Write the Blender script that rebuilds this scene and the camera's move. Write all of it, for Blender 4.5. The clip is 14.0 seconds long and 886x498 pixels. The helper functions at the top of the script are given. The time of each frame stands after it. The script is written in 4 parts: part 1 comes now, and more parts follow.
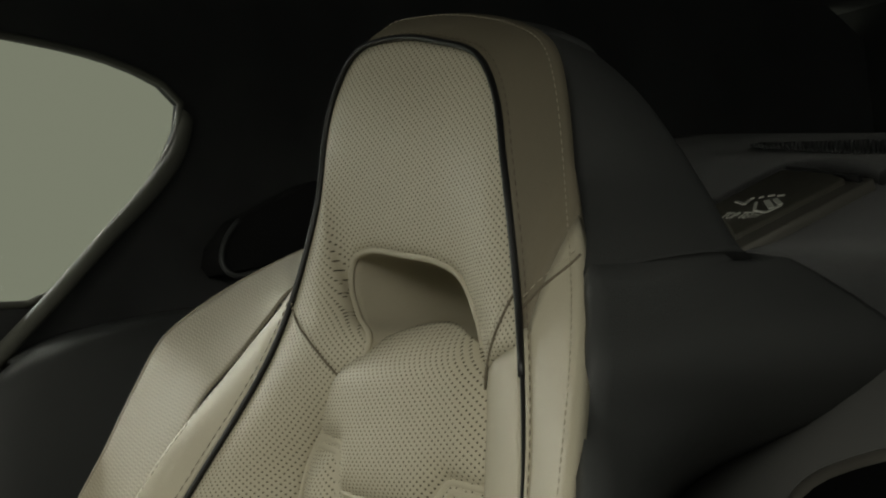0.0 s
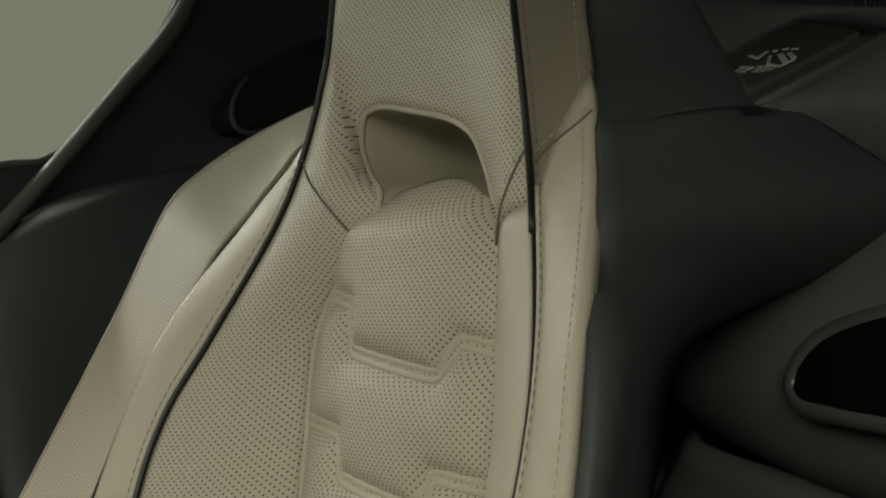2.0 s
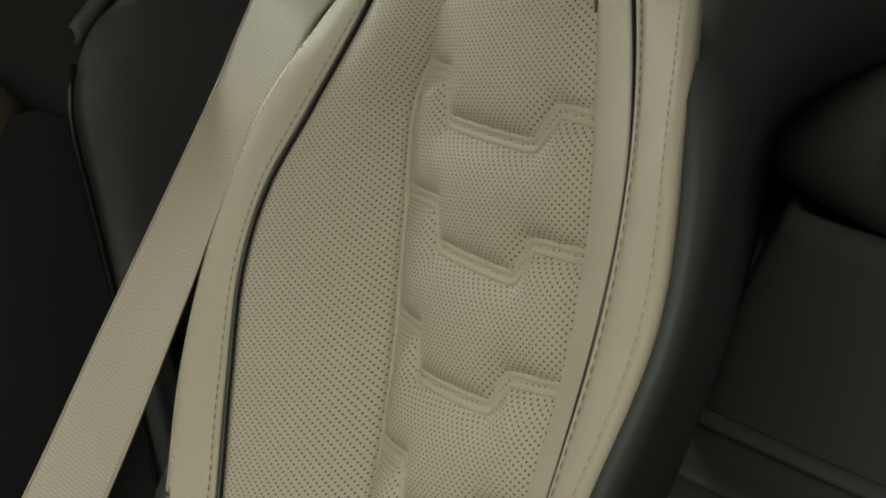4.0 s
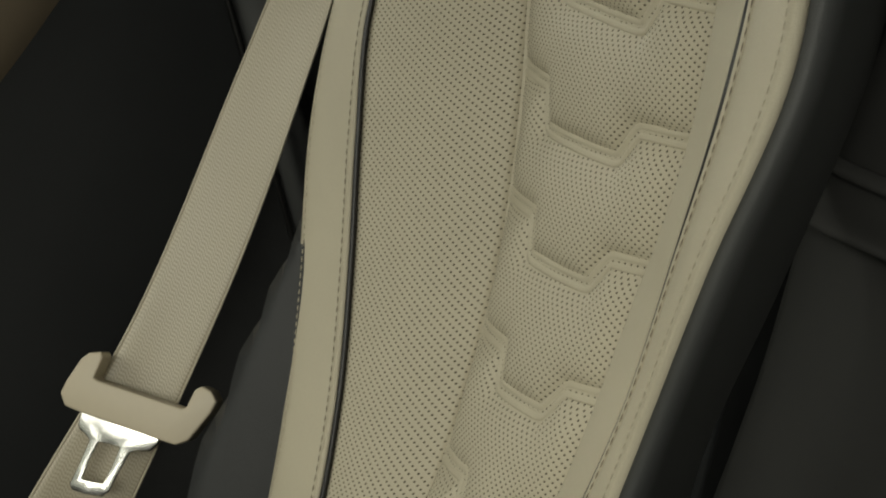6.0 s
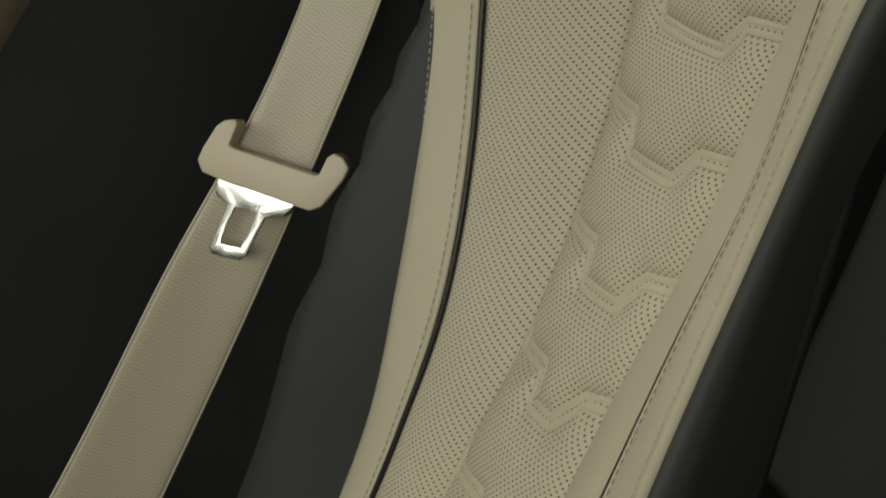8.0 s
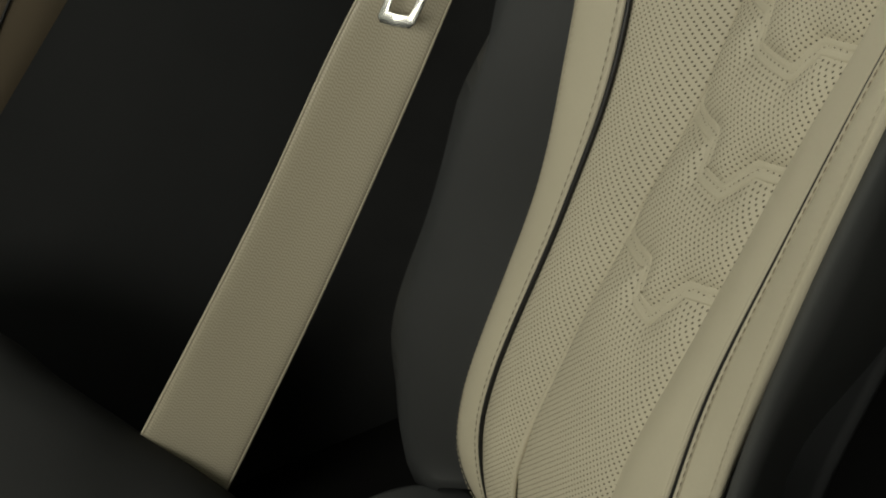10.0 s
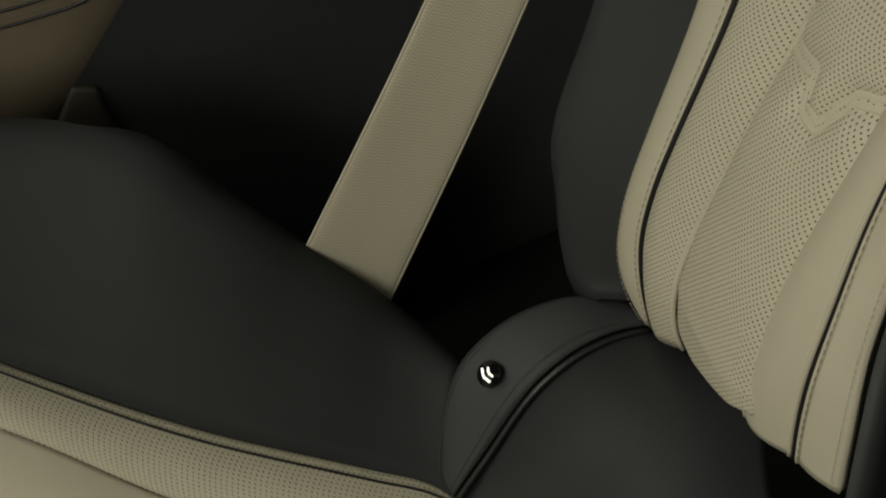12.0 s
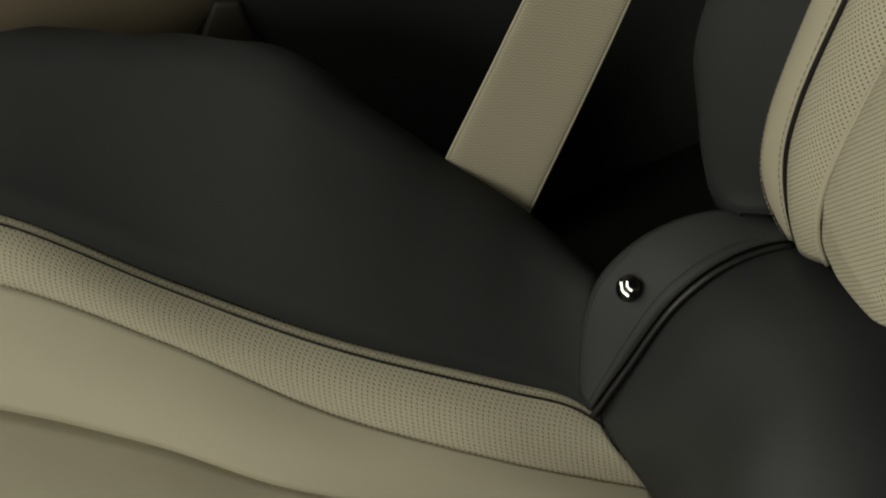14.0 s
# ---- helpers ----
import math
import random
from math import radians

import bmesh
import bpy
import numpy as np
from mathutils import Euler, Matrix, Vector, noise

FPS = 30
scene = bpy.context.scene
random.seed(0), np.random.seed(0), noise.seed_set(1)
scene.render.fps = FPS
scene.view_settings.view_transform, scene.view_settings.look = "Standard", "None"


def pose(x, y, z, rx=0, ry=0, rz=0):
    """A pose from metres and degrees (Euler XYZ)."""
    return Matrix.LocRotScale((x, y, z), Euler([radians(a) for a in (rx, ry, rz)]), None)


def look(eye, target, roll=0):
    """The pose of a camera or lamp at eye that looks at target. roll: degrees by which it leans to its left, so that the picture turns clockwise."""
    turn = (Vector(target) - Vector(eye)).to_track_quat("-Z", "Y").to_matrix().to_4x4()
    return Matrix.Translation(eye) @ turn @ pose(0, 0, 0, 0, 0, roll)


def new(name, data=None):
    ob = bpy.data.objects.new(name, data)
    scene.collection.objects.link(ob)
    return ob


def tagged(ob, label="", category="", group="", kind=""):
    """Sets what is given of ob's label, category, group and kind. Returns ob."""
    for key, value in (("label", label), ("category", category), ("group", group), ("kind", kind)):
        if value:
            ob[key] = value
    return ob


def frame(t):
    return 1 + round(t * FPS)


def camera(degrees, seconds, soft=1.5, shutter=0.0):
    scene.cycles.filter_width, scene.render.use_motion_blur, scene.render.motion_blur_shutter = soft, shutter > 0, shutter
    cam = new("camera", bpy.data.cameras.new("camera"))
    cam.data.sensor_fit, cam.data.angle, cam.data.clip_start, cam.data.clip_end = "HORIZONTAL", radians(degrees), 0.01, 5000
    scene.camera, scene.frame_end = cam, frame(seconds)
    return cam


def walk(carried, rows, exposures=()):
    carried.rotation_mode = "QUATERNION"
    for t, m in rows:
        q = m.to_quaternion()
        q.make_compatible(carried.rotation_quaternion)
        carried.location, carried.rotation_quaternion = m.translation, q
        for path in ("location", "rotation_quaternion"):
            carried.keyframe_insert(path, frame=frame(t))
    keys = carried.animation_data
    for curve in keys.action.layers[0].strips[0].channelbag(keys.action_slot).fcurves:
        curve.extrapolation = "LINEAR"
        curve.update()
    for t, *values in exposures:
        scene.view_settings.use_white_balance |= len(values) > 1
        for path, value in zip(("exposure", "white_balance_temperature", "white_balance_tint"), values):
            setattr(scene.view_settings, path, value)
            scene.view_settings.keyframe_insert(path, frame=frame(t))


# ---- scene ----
EYE = (0.50, 0.0, 0.85)
cam = camera(34.159, 14.0, soft=2.0)
walk(cam, [
    (0.0, pose(*EYE, 93.946, 5.612, 52.079)),
    (0.5, pose(*EYE, 93.191, 5.659, 52.101)),
    (1.0, pose(*EYE, 91.815, 5.709, 52.117)),
    (1.5, pose(*EYE, 90.000, 5.760, 52.179)),
    (2.0, pose(*EYE, 88.285, 5.848, 52.521)),
    (2.5, pose(*EYE, 86.414, 5.947, 53.325)),
    (2.7, pose(*EYE, 85.617, 6.173, 53.736)),
    (4.8, pose(*EYE, 75.695, 7.233, 58.142)),
    (5.0, pose(*EYE, 74.727, 7.463, 58.577)),
    (5.5, pose(*EYE, 72.339, 8.151, 59.781)),
    (6.0, pose(*EYE, 70.448, 8.718, 61.118)),
    (6.5, pose(*EYE, 68.404, 9.224, 62.484)),
    (7.0, pose(*EYE, 66.449, 9.639, 63.685)),
    (7.5, pose(*EYE, 64.179, 10.146, 64.772)),
    (8.0, pose(*EYE, 62.060, 10.683, 65.945)),
    (8.5, pose(*EYE, 59.783, 11.489, 67.253)),
    (9.0, pose(*EYE, 57.848, 12.370, 68.827)),
    (9.2, pose(*EYE, 57.092, 12.720, 69.499)),
    (11.3, pose(*EYE, 49.712, 17.006, 74.567)),
    (11.5, pose(*EYE, 49.125, 17.374, 75.101)),
    (12.0, pose(*EYE, 48.089, 18.523, 76.623)),
    (12.5, pose(*EYE, 47.563, 19.984, 78.542)),
    (13.0, pose(*EYE, 47.080, 21.111, 79.956)),
    (13.5, pose(*EYE, 46.680, 21.729, 80.837)),
    (14.0, pose(*EYE, 46.193, 22.127, 81.070)),
])

# ---------------------------------------------------------------- light
world = bpy.data.worlds.new("studio")
scene.world = world
world.use_nodes = True
wb = world.node_tree.nodes["Background"]
wb.inputs[0].default_value = (0.86, 0.90, 0.68, 1)
wb.inputs[1].default_value = 0.225


def area(name, eye, target, w, h, power, col):
    lamp = bpy.data.lights.new(name, "AREA")
    lamp.shape, lamp.size, lamp.size_y, lamp.energy, lamp.color = "RECTANGLE", w, h, power, col
    ob = new(name, lamp)
    ob.matrix_world = look(eye, target)
    return ob


area("windscreen_light", (-0.20, -1.25, 1.95), (-0.05, 0.20, 0.60), 1.9, 1.0, 12.0, (1.0, 0.965, 0.82))
# added fill lamp before the solid right wall, brightens shelf and rear
area("rear_fill_light", (1.58, 0.95, 0.98), (-0.20, 0.60, 0.66), 0.9, 0.34, 1.3, (0.97, 1.0, 0.90))
# added lamp high on the right, unseen, lifts rear pads and flank
area("right_fill_light", (1.50, -0.95, 1.60), (0.05, 0.50, 0.60), 1.4, 0.65, 17.0, (1.0, 0.975, 0.85))
# added lamp inside the left wall, unseen, lifts belt and seat shoulder
area("left_fill_light", (-0.49, -0.25, 1.01), (-0.10, 0.45, 0.82), 0.9, 0.18, 0.8, (0.97, 1.0, 0.90))
# added lamp outside, kept out of view, brightens the belt shoulder
area("belt_fill_light", (-1.30, 0.24, 1.46), (-0.24, 0.41, 0.87), 0.4, 0.3, 3.8, (0.97, 1.0, 0.90))


# ---------------------------------------------------------------- materials
def mat_new(name):
    m = bpy.data.materials.new(name)
    m.use_nodes = True
    nt = m.node_tree
    return m, nt, nt.nodes["Principled BSDF"], nt.nodes.new, nt.links.new


def maths(nt, op, a, b=None, c=None):
    n = nt.nodes.new("ShaderNodeMath")
    n.operation = op
    for i, v in enumerate((a, b, c)):
        if v is None:
            continue
        if isinstance(v, (int, float)):
            n.inputs[i].default_value = v
        else:
            nt.links.new(v, n.inputs[i])
    return n.outputs[0]


def mixc(nt, fac, a, b):
    n = nt.nodes.new("ShaderNodeMix")
    n.data_type = "RGBA"
    for i, v in ((0, fac), (6, a), (7, b)):
        if isinstance(v, (int, float)):
            n.inputs[i].default_value = v
        elif isinstance(v, tuple):
            n.inputs[i].default_value = (*v, 1)
        else:
            nt.links.new(v, n.inputs[i])
    return n.outputs[2]


def noise_tex(nt, vec, scale, detail=3.0, rough=0.55):
    n = nt.nodes.new("ShaderNodeTexNoise")
    n.inputs["Scale"].default_value, n.inputs["Detail"].default_value, n.inputs["Roughness"].default_value = scale, detail, rough
    nt.links.new(vec, n.inputs["Vector"])
    return n.outputs["Fac"]


def ramp(nt, v, lo, hi):
    n = nt.nodes.new("ShaderNodeMapRange")
    n.inputs[1].default_value, n.inputs[2].default_value = lo, hi
    nt.links.new(v, n.inputs[0])
    return n.outputs[0]


def leather(name, col, col2, rough=0.45, grain=0.25, perforated=False, pitch=0.0034, hole=0.135, sheen=0.0, grain_scale=900.0):
    """Grained hide; with holes punched in two staggered grids where perforated (UV in metres)."""
    m, nt, bsdf, add, link = mat_new(name)
    co = add("ShaderNodeTexCoord")
    obj = co.outputs["Object"]
    big = noise_tex(nt, obj, 9.0, 4.0)
    fine = noise_tex(nt, obj, grain_scale, 3.0, 0.6)
    vor = add("ShaderNodeTexVoronoi")
    vor.feature = "DISTANCE_TO_EDGE"
    vor.inputs["Scale"].default_value = grain_scale
    link(obj, vor.inputs["Vector"])
    base = mixc(nt, ramp(nt, big, 0.3, 0.7), col, col2)
    pebble = ramp(nt, vor.outputs["Distance"], 0.0, 0.15)
    base = mixc(nt, maths(nt, "MULTIPLY", maths(nt, "SUBTRACT", 1.0, pebble), 0.12), base, tuple(c * 0.6 for c in col))
    height = maths(nt, "MULTIPLY_ADD", fine, 0.5, maths(nt, "MULTIPLY", pebble, 0.5))
    rr = maths(nt, "MULTIPLY_ADD", fine, 0.14, rough - 0.07)
    if perforated:
        sep = add("ShaderNodeSeparateXYZ")
        link(co.outputs["UV"], sep.inputs[0])
        ds = []
        for off in (0.0, 0.5):
            fx = maths(nt, "SUBTRACT", maths(nt, "FRACT", maths(nt, "MULTIPLY_ADD", sep.outputs[0], 1 / pitch, off)), 0.5)
            fy = maths(nt, "SUBTRACT", maths(nt, "FRACT", maths(nt, "MULTIPLY_ADD", sep.outputs[1], 1 / pitch, off)), 0.5)
            ds.append(maths(nt, "SQRT", maths(nt, "ADD", maths(nt, "MULTIPLY", fx, fx), maths(nt, "MULTIPLY", fy, fy))))
        d = maths(nt, "MINIMUM", ds[0], ds[1])
        inside = maths(nt, "SUBTRACT", 1.0, ramp(nt, d, hole * 0.72, hole * 1.15))
        base = mixc(nt, inside, base, (0.055, 0.046, 0.032))
        height = maths(nt, "ADD", maths(nt, "MULTIPLY", height, 0.15), maths(nt, "MULTIPLY", ramp(nt, d, hole * 0.6, hole * 1.9), 0.85))
        rr = maths(nt, "ADD", rr, maths(nt, "MULTIPLY", inside, 0.4))
    bump = add("ShaderNodeBump")
    bump.inputs["Strength"].default_value = grain if not perforated else 0.4
    bump.inputs["Distance"].default_value = 0.0004 if not perforated else 0.0006
    link(height, bump.inputs["Height"])
    link(bump.outputs[0], bsdf.inputs["Normal"])
    link(base, bsdf.inputs["Base Color"])
    link(rr, bsdf.inputs["Roughness"])
    bsdf.inputs["Specular IOR Level"].default_value = 0.35
    if sheen:
        bsdf.inputs["Sheen Weight"].default_value = sheen
        bsdf.inputs["Sheen Roughness"].default_value = 0.5
    return m


def simple(name, col, rough=0.5, metal=0.0, noise_amt=0.15, scale=60.0, spec=0.5):
    m, nt, bsdf, add, link = mat_new(name)
    co = add("ShaderNodeTexCoord")
    n = noise_tex(nt, co.outputs["Object"], scale, 4.0)
    link(mixc(nt, n, tuple(c * (1 - noise_amt) for c in col), tuple(min(1, c * (1 + noise_amt)) for c in col)), bsdf.inputs["Base Color"])
    link(maths(nt, "MULTIPLY_ADD", n, 0.12, rough - 0.06), bsdf.inputs["Roughness"])
    bsdf.inputs["Metallic"].default_value = metal
    bsdf.inputs["Specular IOR Level"].default_value = spec
    return m


CREAM, CREAM2 = (0.55, 0.505, 0.385), (0.50, 0.46, 0.35)
M_PERF = leather("cream_perforated_leather", CREAM, CREAM2, 0.5, perforated=True)
M_PERF_FINE = leather("cream_fine_perforated_leather", CREAM, CREAM2, 0.5, perforated=True, pitch=0.0034, hole=0.11)
M_CREAM = leather("cream_leather", CREAM, CREAM2, 0.45, 0.35)
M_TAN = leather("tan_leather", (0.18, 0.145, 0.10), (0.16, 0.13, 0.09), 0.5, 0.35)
M_TAUPE = leather("taupe_leather", (0.265, 0.232, 0.168), (0.235, 0.205, 0.148), 0.42, 0.35)
# lighter copy of the black leather: light on the rear pads as colour
M_REAR = leather("lit_rear_hide", (0.122, 0.123, 0.119), (0.136, 0.137, 0.131), 0.6, 0.3)
# darker copy of it: shade on flap, roll and flank as colour
M_DARK = leather("shaded_hide", (0.027, 0.029, 0.0305), (0.034, 0.036, 0.0375), 0.5, 0.3)
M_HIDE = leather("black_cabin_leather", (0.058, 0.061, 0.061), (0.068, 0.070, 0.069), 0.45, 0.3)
# darkest copy: shade on lower door and cushion side put into the colour
M_DARK2 = leather("deep_shaded_hide", (0.0185, 0.020, 0.021), (0.023, 0.0245, 0.0255), 0.75, 0.3)
M_SUEDE = leather("black_suede", (0.030, 0.031, 0.032), (0.058, 0.060, 0.060), 0.9, 0.6, sheen=0.25, grain_scale=1600.0)
M_PIPE = simple("black_piping", (0.010, 0.010, 0.010), 0.4)
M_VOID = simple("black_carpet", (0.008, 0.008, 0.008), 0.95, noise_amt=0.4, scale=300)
M_THREAD = simple("cream_thread", (0.46, 0.415, 0.31), 0.7, noise_amt=0.2, scale=800)
M_THREAD_D = simple("grey_thread", (0.05, 0.055, 0.058), 0.7, noise_amt=0.2, scale=800)
M_THREAD_B = simple("brown_thread", (0.16, 0.135, 0.095), 0.7, noise_amt=0.2, scale=800)
M_CHROME = simple("brushed_steel", (0.92, 0.92, 0.90), 0.22, 1.0, 0.04, 300)
M_PLASTIC = simple("cream_plastic", (0.52, 0.46, 0.345), 0.42, 0.0, 0.03, 200)
M_TRIM = simple("dark_trim", (0.10, 0.10, 0.082), 0.7, 0.0, 0.1, 80)
M_GLOSS = simple("black_gloss_plastic", (0.006, 0.006, 0.006), 0.12, 0.0, 0.05)
M_PLATE = simple("bronze_grey_plastic", (0.11, 0.105, 0.085), 0.38, 0.2, 0.08, 150)
M_SILVER = simple("satin_silver", (0.30, 0.285, 0.25), 0.38, 0.7, 0.05, 150)
# dark colour holds the shade that lies on the pocket edge
M_POCKET = simple("shaded_bronze_plastic", (0.035, 0.030, 0.020), 0.6)
M_PRINT = simple("white_print", (0.62, 0.63, 0.57), 0.6, 0.0, 0.05)


def webbing_material():
    m, nt, bsdf, add, link = mat_new("cream_seat_belt_webbing")
    co = add("ShaderNodeTexCoord")
    sep = add("ShaderNodeSeparateXYZ")
    link(co.outputs["UV"], sep.inputs[0])
    u, v = sep.outputs[0], sep.outputs[1]
    rib = maths(nt, "SINE", maths(nt, "MULTIPLY", maths(nt, "ADD", u, maths(nt, "MULTIPLY", maths(nt, "PINGPONG", v, 0.003), 0.5)), 2 * math.pi / 0.0022))
    warp = maths(nt, "SINE", maths(nt, "MULTIPLY", v, 2 * math.pi / 0.0016))
    h = maths(nt, "MULTIPLY", maths(nt, "ADD", rib, maths(nt, "MULTIPLY", warp, 0.6)), 0.3)
    bump = add("ShaderNodeBump")
    bump.inputs["Strength"].default_value, bump.inputs["Distance"].default_value = 0.35, 0.0003
    link(h, bump.inputs["Height"])
    link(bump.outputs[0], bsdf.inputs["Normal"])
    big = noise_tex(nt, co.outputs["Object"], 14.0, 3.0)
    c = mixc(nt, big, (0.53, 0.485, 0.37), (0.61, 0.56, 0.435))
    link(mixc(nt, ramp(nt, h, -0.4, 0.5), (0.38, 0.34, 0.25), c), bsdf.inputs["Base Color"])
    bsdf.inputs["Roughness"].default_value = 0.36
    bsdf.inputs["Sheen Weight"].default_value = 0.35
    return m


M_BELT = webbing_material()


def glass_material():
    m, nt, bsdf, add, link = mat_new("window_glass")
    bsdf.inputs["Base Color"].default_value = (0.95, 0.97, 0.92, 1)
    bsdf.inputs["Roughness"].default_value = 0.0
    bsdf.inputs["Transmission Weight"].default_value = 1.0
    bsdf.inputs["IOR"].default_value = 1.05
    return m


M_GLASS = glass_material()


# ---------------------------------------------------------------- mesh tools
def spline(pts, n):
    """n places at even steps along a smooth curve through pts."""
    p = np.array(pts, float)
    if len(p) == 2:
        return np.linspace(p[0], p[1], n)
    d = np.r_[0, np.cumsum(np.maximum(np.linalg.norm(np.diff(p, axis=0), axis=1), 1e-6) ** 0.5)]
    tan = np.zeros_like(p)
    h = np.diff(d)[:, None]
    s = np.diff(p, axis=0) / h
    tan[1:-1] = (s[:-1] * h[1:] + s[1:] * h[:-1]) / (h[1:] + h[:-1])
    tan[0], tan[-1] = 2 * s[0] - tan[1], 2 * s[-1] - tan[-2]
    q = np.linspace(0, d[-1], 24 * len(p))
    i = np.clip(np.searchsorted(d, q, "right") - 1, 0, len(p) - 2)
    w = ((q - d[i]) / (d[i + 1] - d[i]))[:, None]
    hh = h[i]
    fine = (2 * w**3 - 3 * w**2 + 1) * p[i] + (w**3 - 2 * w**2 + w) * hh * tan[i] + (3 * w**2 - 2 * w**3) * p[i + 1] + (w**3 - w**2) * hh * tan[i + 1]
    al = np.r_[0, np.cumsum(np.linalg.norm(np.diff(fine, axis=0), axis=1))]
    e = np.linspace(0, al[-1], n)
    return np.stack([np.interp(e, al, fine[:, k]) for k in range(p.shape[1])], 1)


def loft(curves, nu, nv):
    """A grid of places [nu, nv, 3] over a skin through the curves."""
    rows = np.array([spline(c, nu) for c in curves])
    return np.array([spline(rows[:, i], nv) for i in range(nu)])


def thing(name, label, category, group="", kind=""):
    ob = new(name)
    ob.empty_display_size = 0.05
    return tagged(ob, label, category, group, kind)


def part(name, bm, material, parent=None, label="", smooth=True):
    me = bpy.data.meshes.new(name)
    bm.to_mesh(me)
    bm.free()
    for f in me.polygons:
        f.use_smooth = smooth
    me.materials.append(material)
    ob = new(name, me)
    ob.parent = parent
    if label:
        ob["label"] = label
    return ob


INSIDE = np.array((0.45, -0.15, 0.90))


def sheet(name, g, material, parent=None, label="", thick=0.003, flat_uv=False, across=1.0):
    """A skin of real thickness over a grid of places; UV runs in metres along it."""
    g = np.asarray(g, float)
    nu, nv = g.shape[:2]
    mid = g[:, nv // 2]
    a = np.r_[0, np.cumsum(np.linalg.norm(np.diff(mid, axis=0), axis=1))]
    b = np.concatenate([np.zeros((nu, 1)), np.cumsum(np.linalg.norm(np.diff(g, axis=1), axis=2), axis=1)], 1)
    b = b - b[:, nv // 2][:, None]
    tu, tv = np.gradient(g, axis=0), np.gradient(g, axis=1)
    nrm = np.cross(tu, tv)
    nrm /= np.maximum(np.linalg.norm(nrm, axis=2, keepdims=True), 1e-9)
    if np.sum(nrm * (INSIDE - g)) < 0:
        nrm = -nrm
    bm = bmesh.new()
    uvl = bm.loops.layers.uv.new("UVMap")
    top = [[bm.verts.new(g[i, j]) for j in range(nv)] for i in range(nu)]
    bot = [[bm.verts.new(g[i, j] - nrm[i, j] * thick) for j in range(nv)] for i in range(nu)]

    def face(vs, ij):
        f = bm.faces.new(vs)
        for lp, (i, j) in zip(f.loops, ij):
            lp[uvl].uv = (g[i, j, 0] * 1.04, g[i, j, 2] * 1.09) if flat_uv else (a[i], b[i, j] * across)

    for i in range(nu - 1):
        for j in range(nv - 1):
            q = [(i, j), (i + 1, j), (i + 1, j + 1), (i, j + 1)]
            face([top[x][y] for x, y in q], q)
            q = q[::-1]
            face([bot[x][y] for x, y in q], q)
    edge = [(i, 0) for i in range(nu)] + [(nu - 1, j) for j in range(1, nv)] + [(i, nv - 1) for i in range(nu - 2, -1, -1)] + [(0, j) for j in range(nv - 2, 0, -1)]
    for k, p in enumerate(edge):
        q = edge[(k + 1) % len(edge)]
        face([top[p[0]][p[1]], bot[p[0]][p[1]], bot[q[0]][q[1]], top[q[0]][q[1]]], [p, p, q, q])
    bmesh.ops.recalc_face_normals(bm, faces=bm.faces)
    return part(name, bm, material, parent, label)


def tube(name, pts, r, material, parent=None, label="", n=0, sides=8, closed=False):
    p = spline(pts, n) if n else np.array(pts, float)
    bm = bmesh.new()
    rings = []
    m = len(p)
    t0 = p[1] - p[0]
    a = np.cross(t0, (0.0, 0.0, 1.0) if abs(t0[2]) < 0.8 * np.linalg.norm(t0) else (1.0, 0.0, 0.0))
    for i in range(m):
        t = p[(i + 1) % m if closed else min(i + 1, m - 1)] - p[(i - 1) % m if closed else max(i - 1, 0)]
        t /= np.linalg.norm(t) + 1e-12
        a = a - t * np.dot(a, t)
        a /= np.linalg.norm(a)
        b = np.cross(t, a)
        rings.append([bm.verts.new(p[i] + r * (math.cos(k * 2 * math.pi / sides) * a + math.sin(k * 2 * math.pi / sides) * b)) for k in range(sides)])
    for i in range(m if closed else m - 1):
        A, B = rings[i], rings[(i + 1) % m]
        for k in range(sides):
            bm.faces.new([A[k], A[(k + 1) % sides], B[(k + 1) % sides], B[k]])
    if not closed:
        bm.faces.new(rings[0][::-1])
        bm.faces.new(rings[-1])
    bmesh.ops.recalc_face_normals(bm, faces=bm.faces)
    return part(name, bm, material, parent, label)


def stitches(name, pts, material, parent, pitch=0.0048, length=0.0034, r=0.00042, lift=(0, 0, 0), label=""):
    """A row of short thread stitches along a curve."""
    p = spline(pts, 400)
    al = np.r_[0, np.cumsum(np.linalg.norm(np.diff(p, axis=0), axis=1))]
    at = lambda s: np.array([np.interp(s, al, p[:, k]) for k in range(3)]) + np.array(lift)
    verts, faces = [], []
    s = pitch / 2
    while s + length < al[-1]:
        a, b = at(s), at(s + length)
        t = (b - a) / np.linalg.norm(b - a)
        x = np.cross(t, (0.31, 0.52, 0.79))
        x /= np.linalg.norm(x)
        y = np.cross(t, x)
        k0 = len(verts)
        for q, w in ((a, 0.35), ((a + b) / 2, 1.0), (b, 0.35)):
            for k in range(5):
                verts.append(tuple(q + r * w * (math.cos(k * 1.2566) * x + math.sin(k * 1.2566) * y)))
        for j in (0, 5):
            for k in range(5):
                faces.append((k0 + j + k, k0 + j + (k + 1) % 5, k0 + j + 5 + (k + 1) % 5, k0 + j + 5 + k))
        s += pitch
    me = bpy.data.meshes.new(name)
    me.from_pydata(verts, [], faces)
    me.materials.append(material)
    ob = new(name, me)
    ob.parent = parent
    ob["kind"] = "stuff"
    if label:
        ob["label"] = label
    return ob


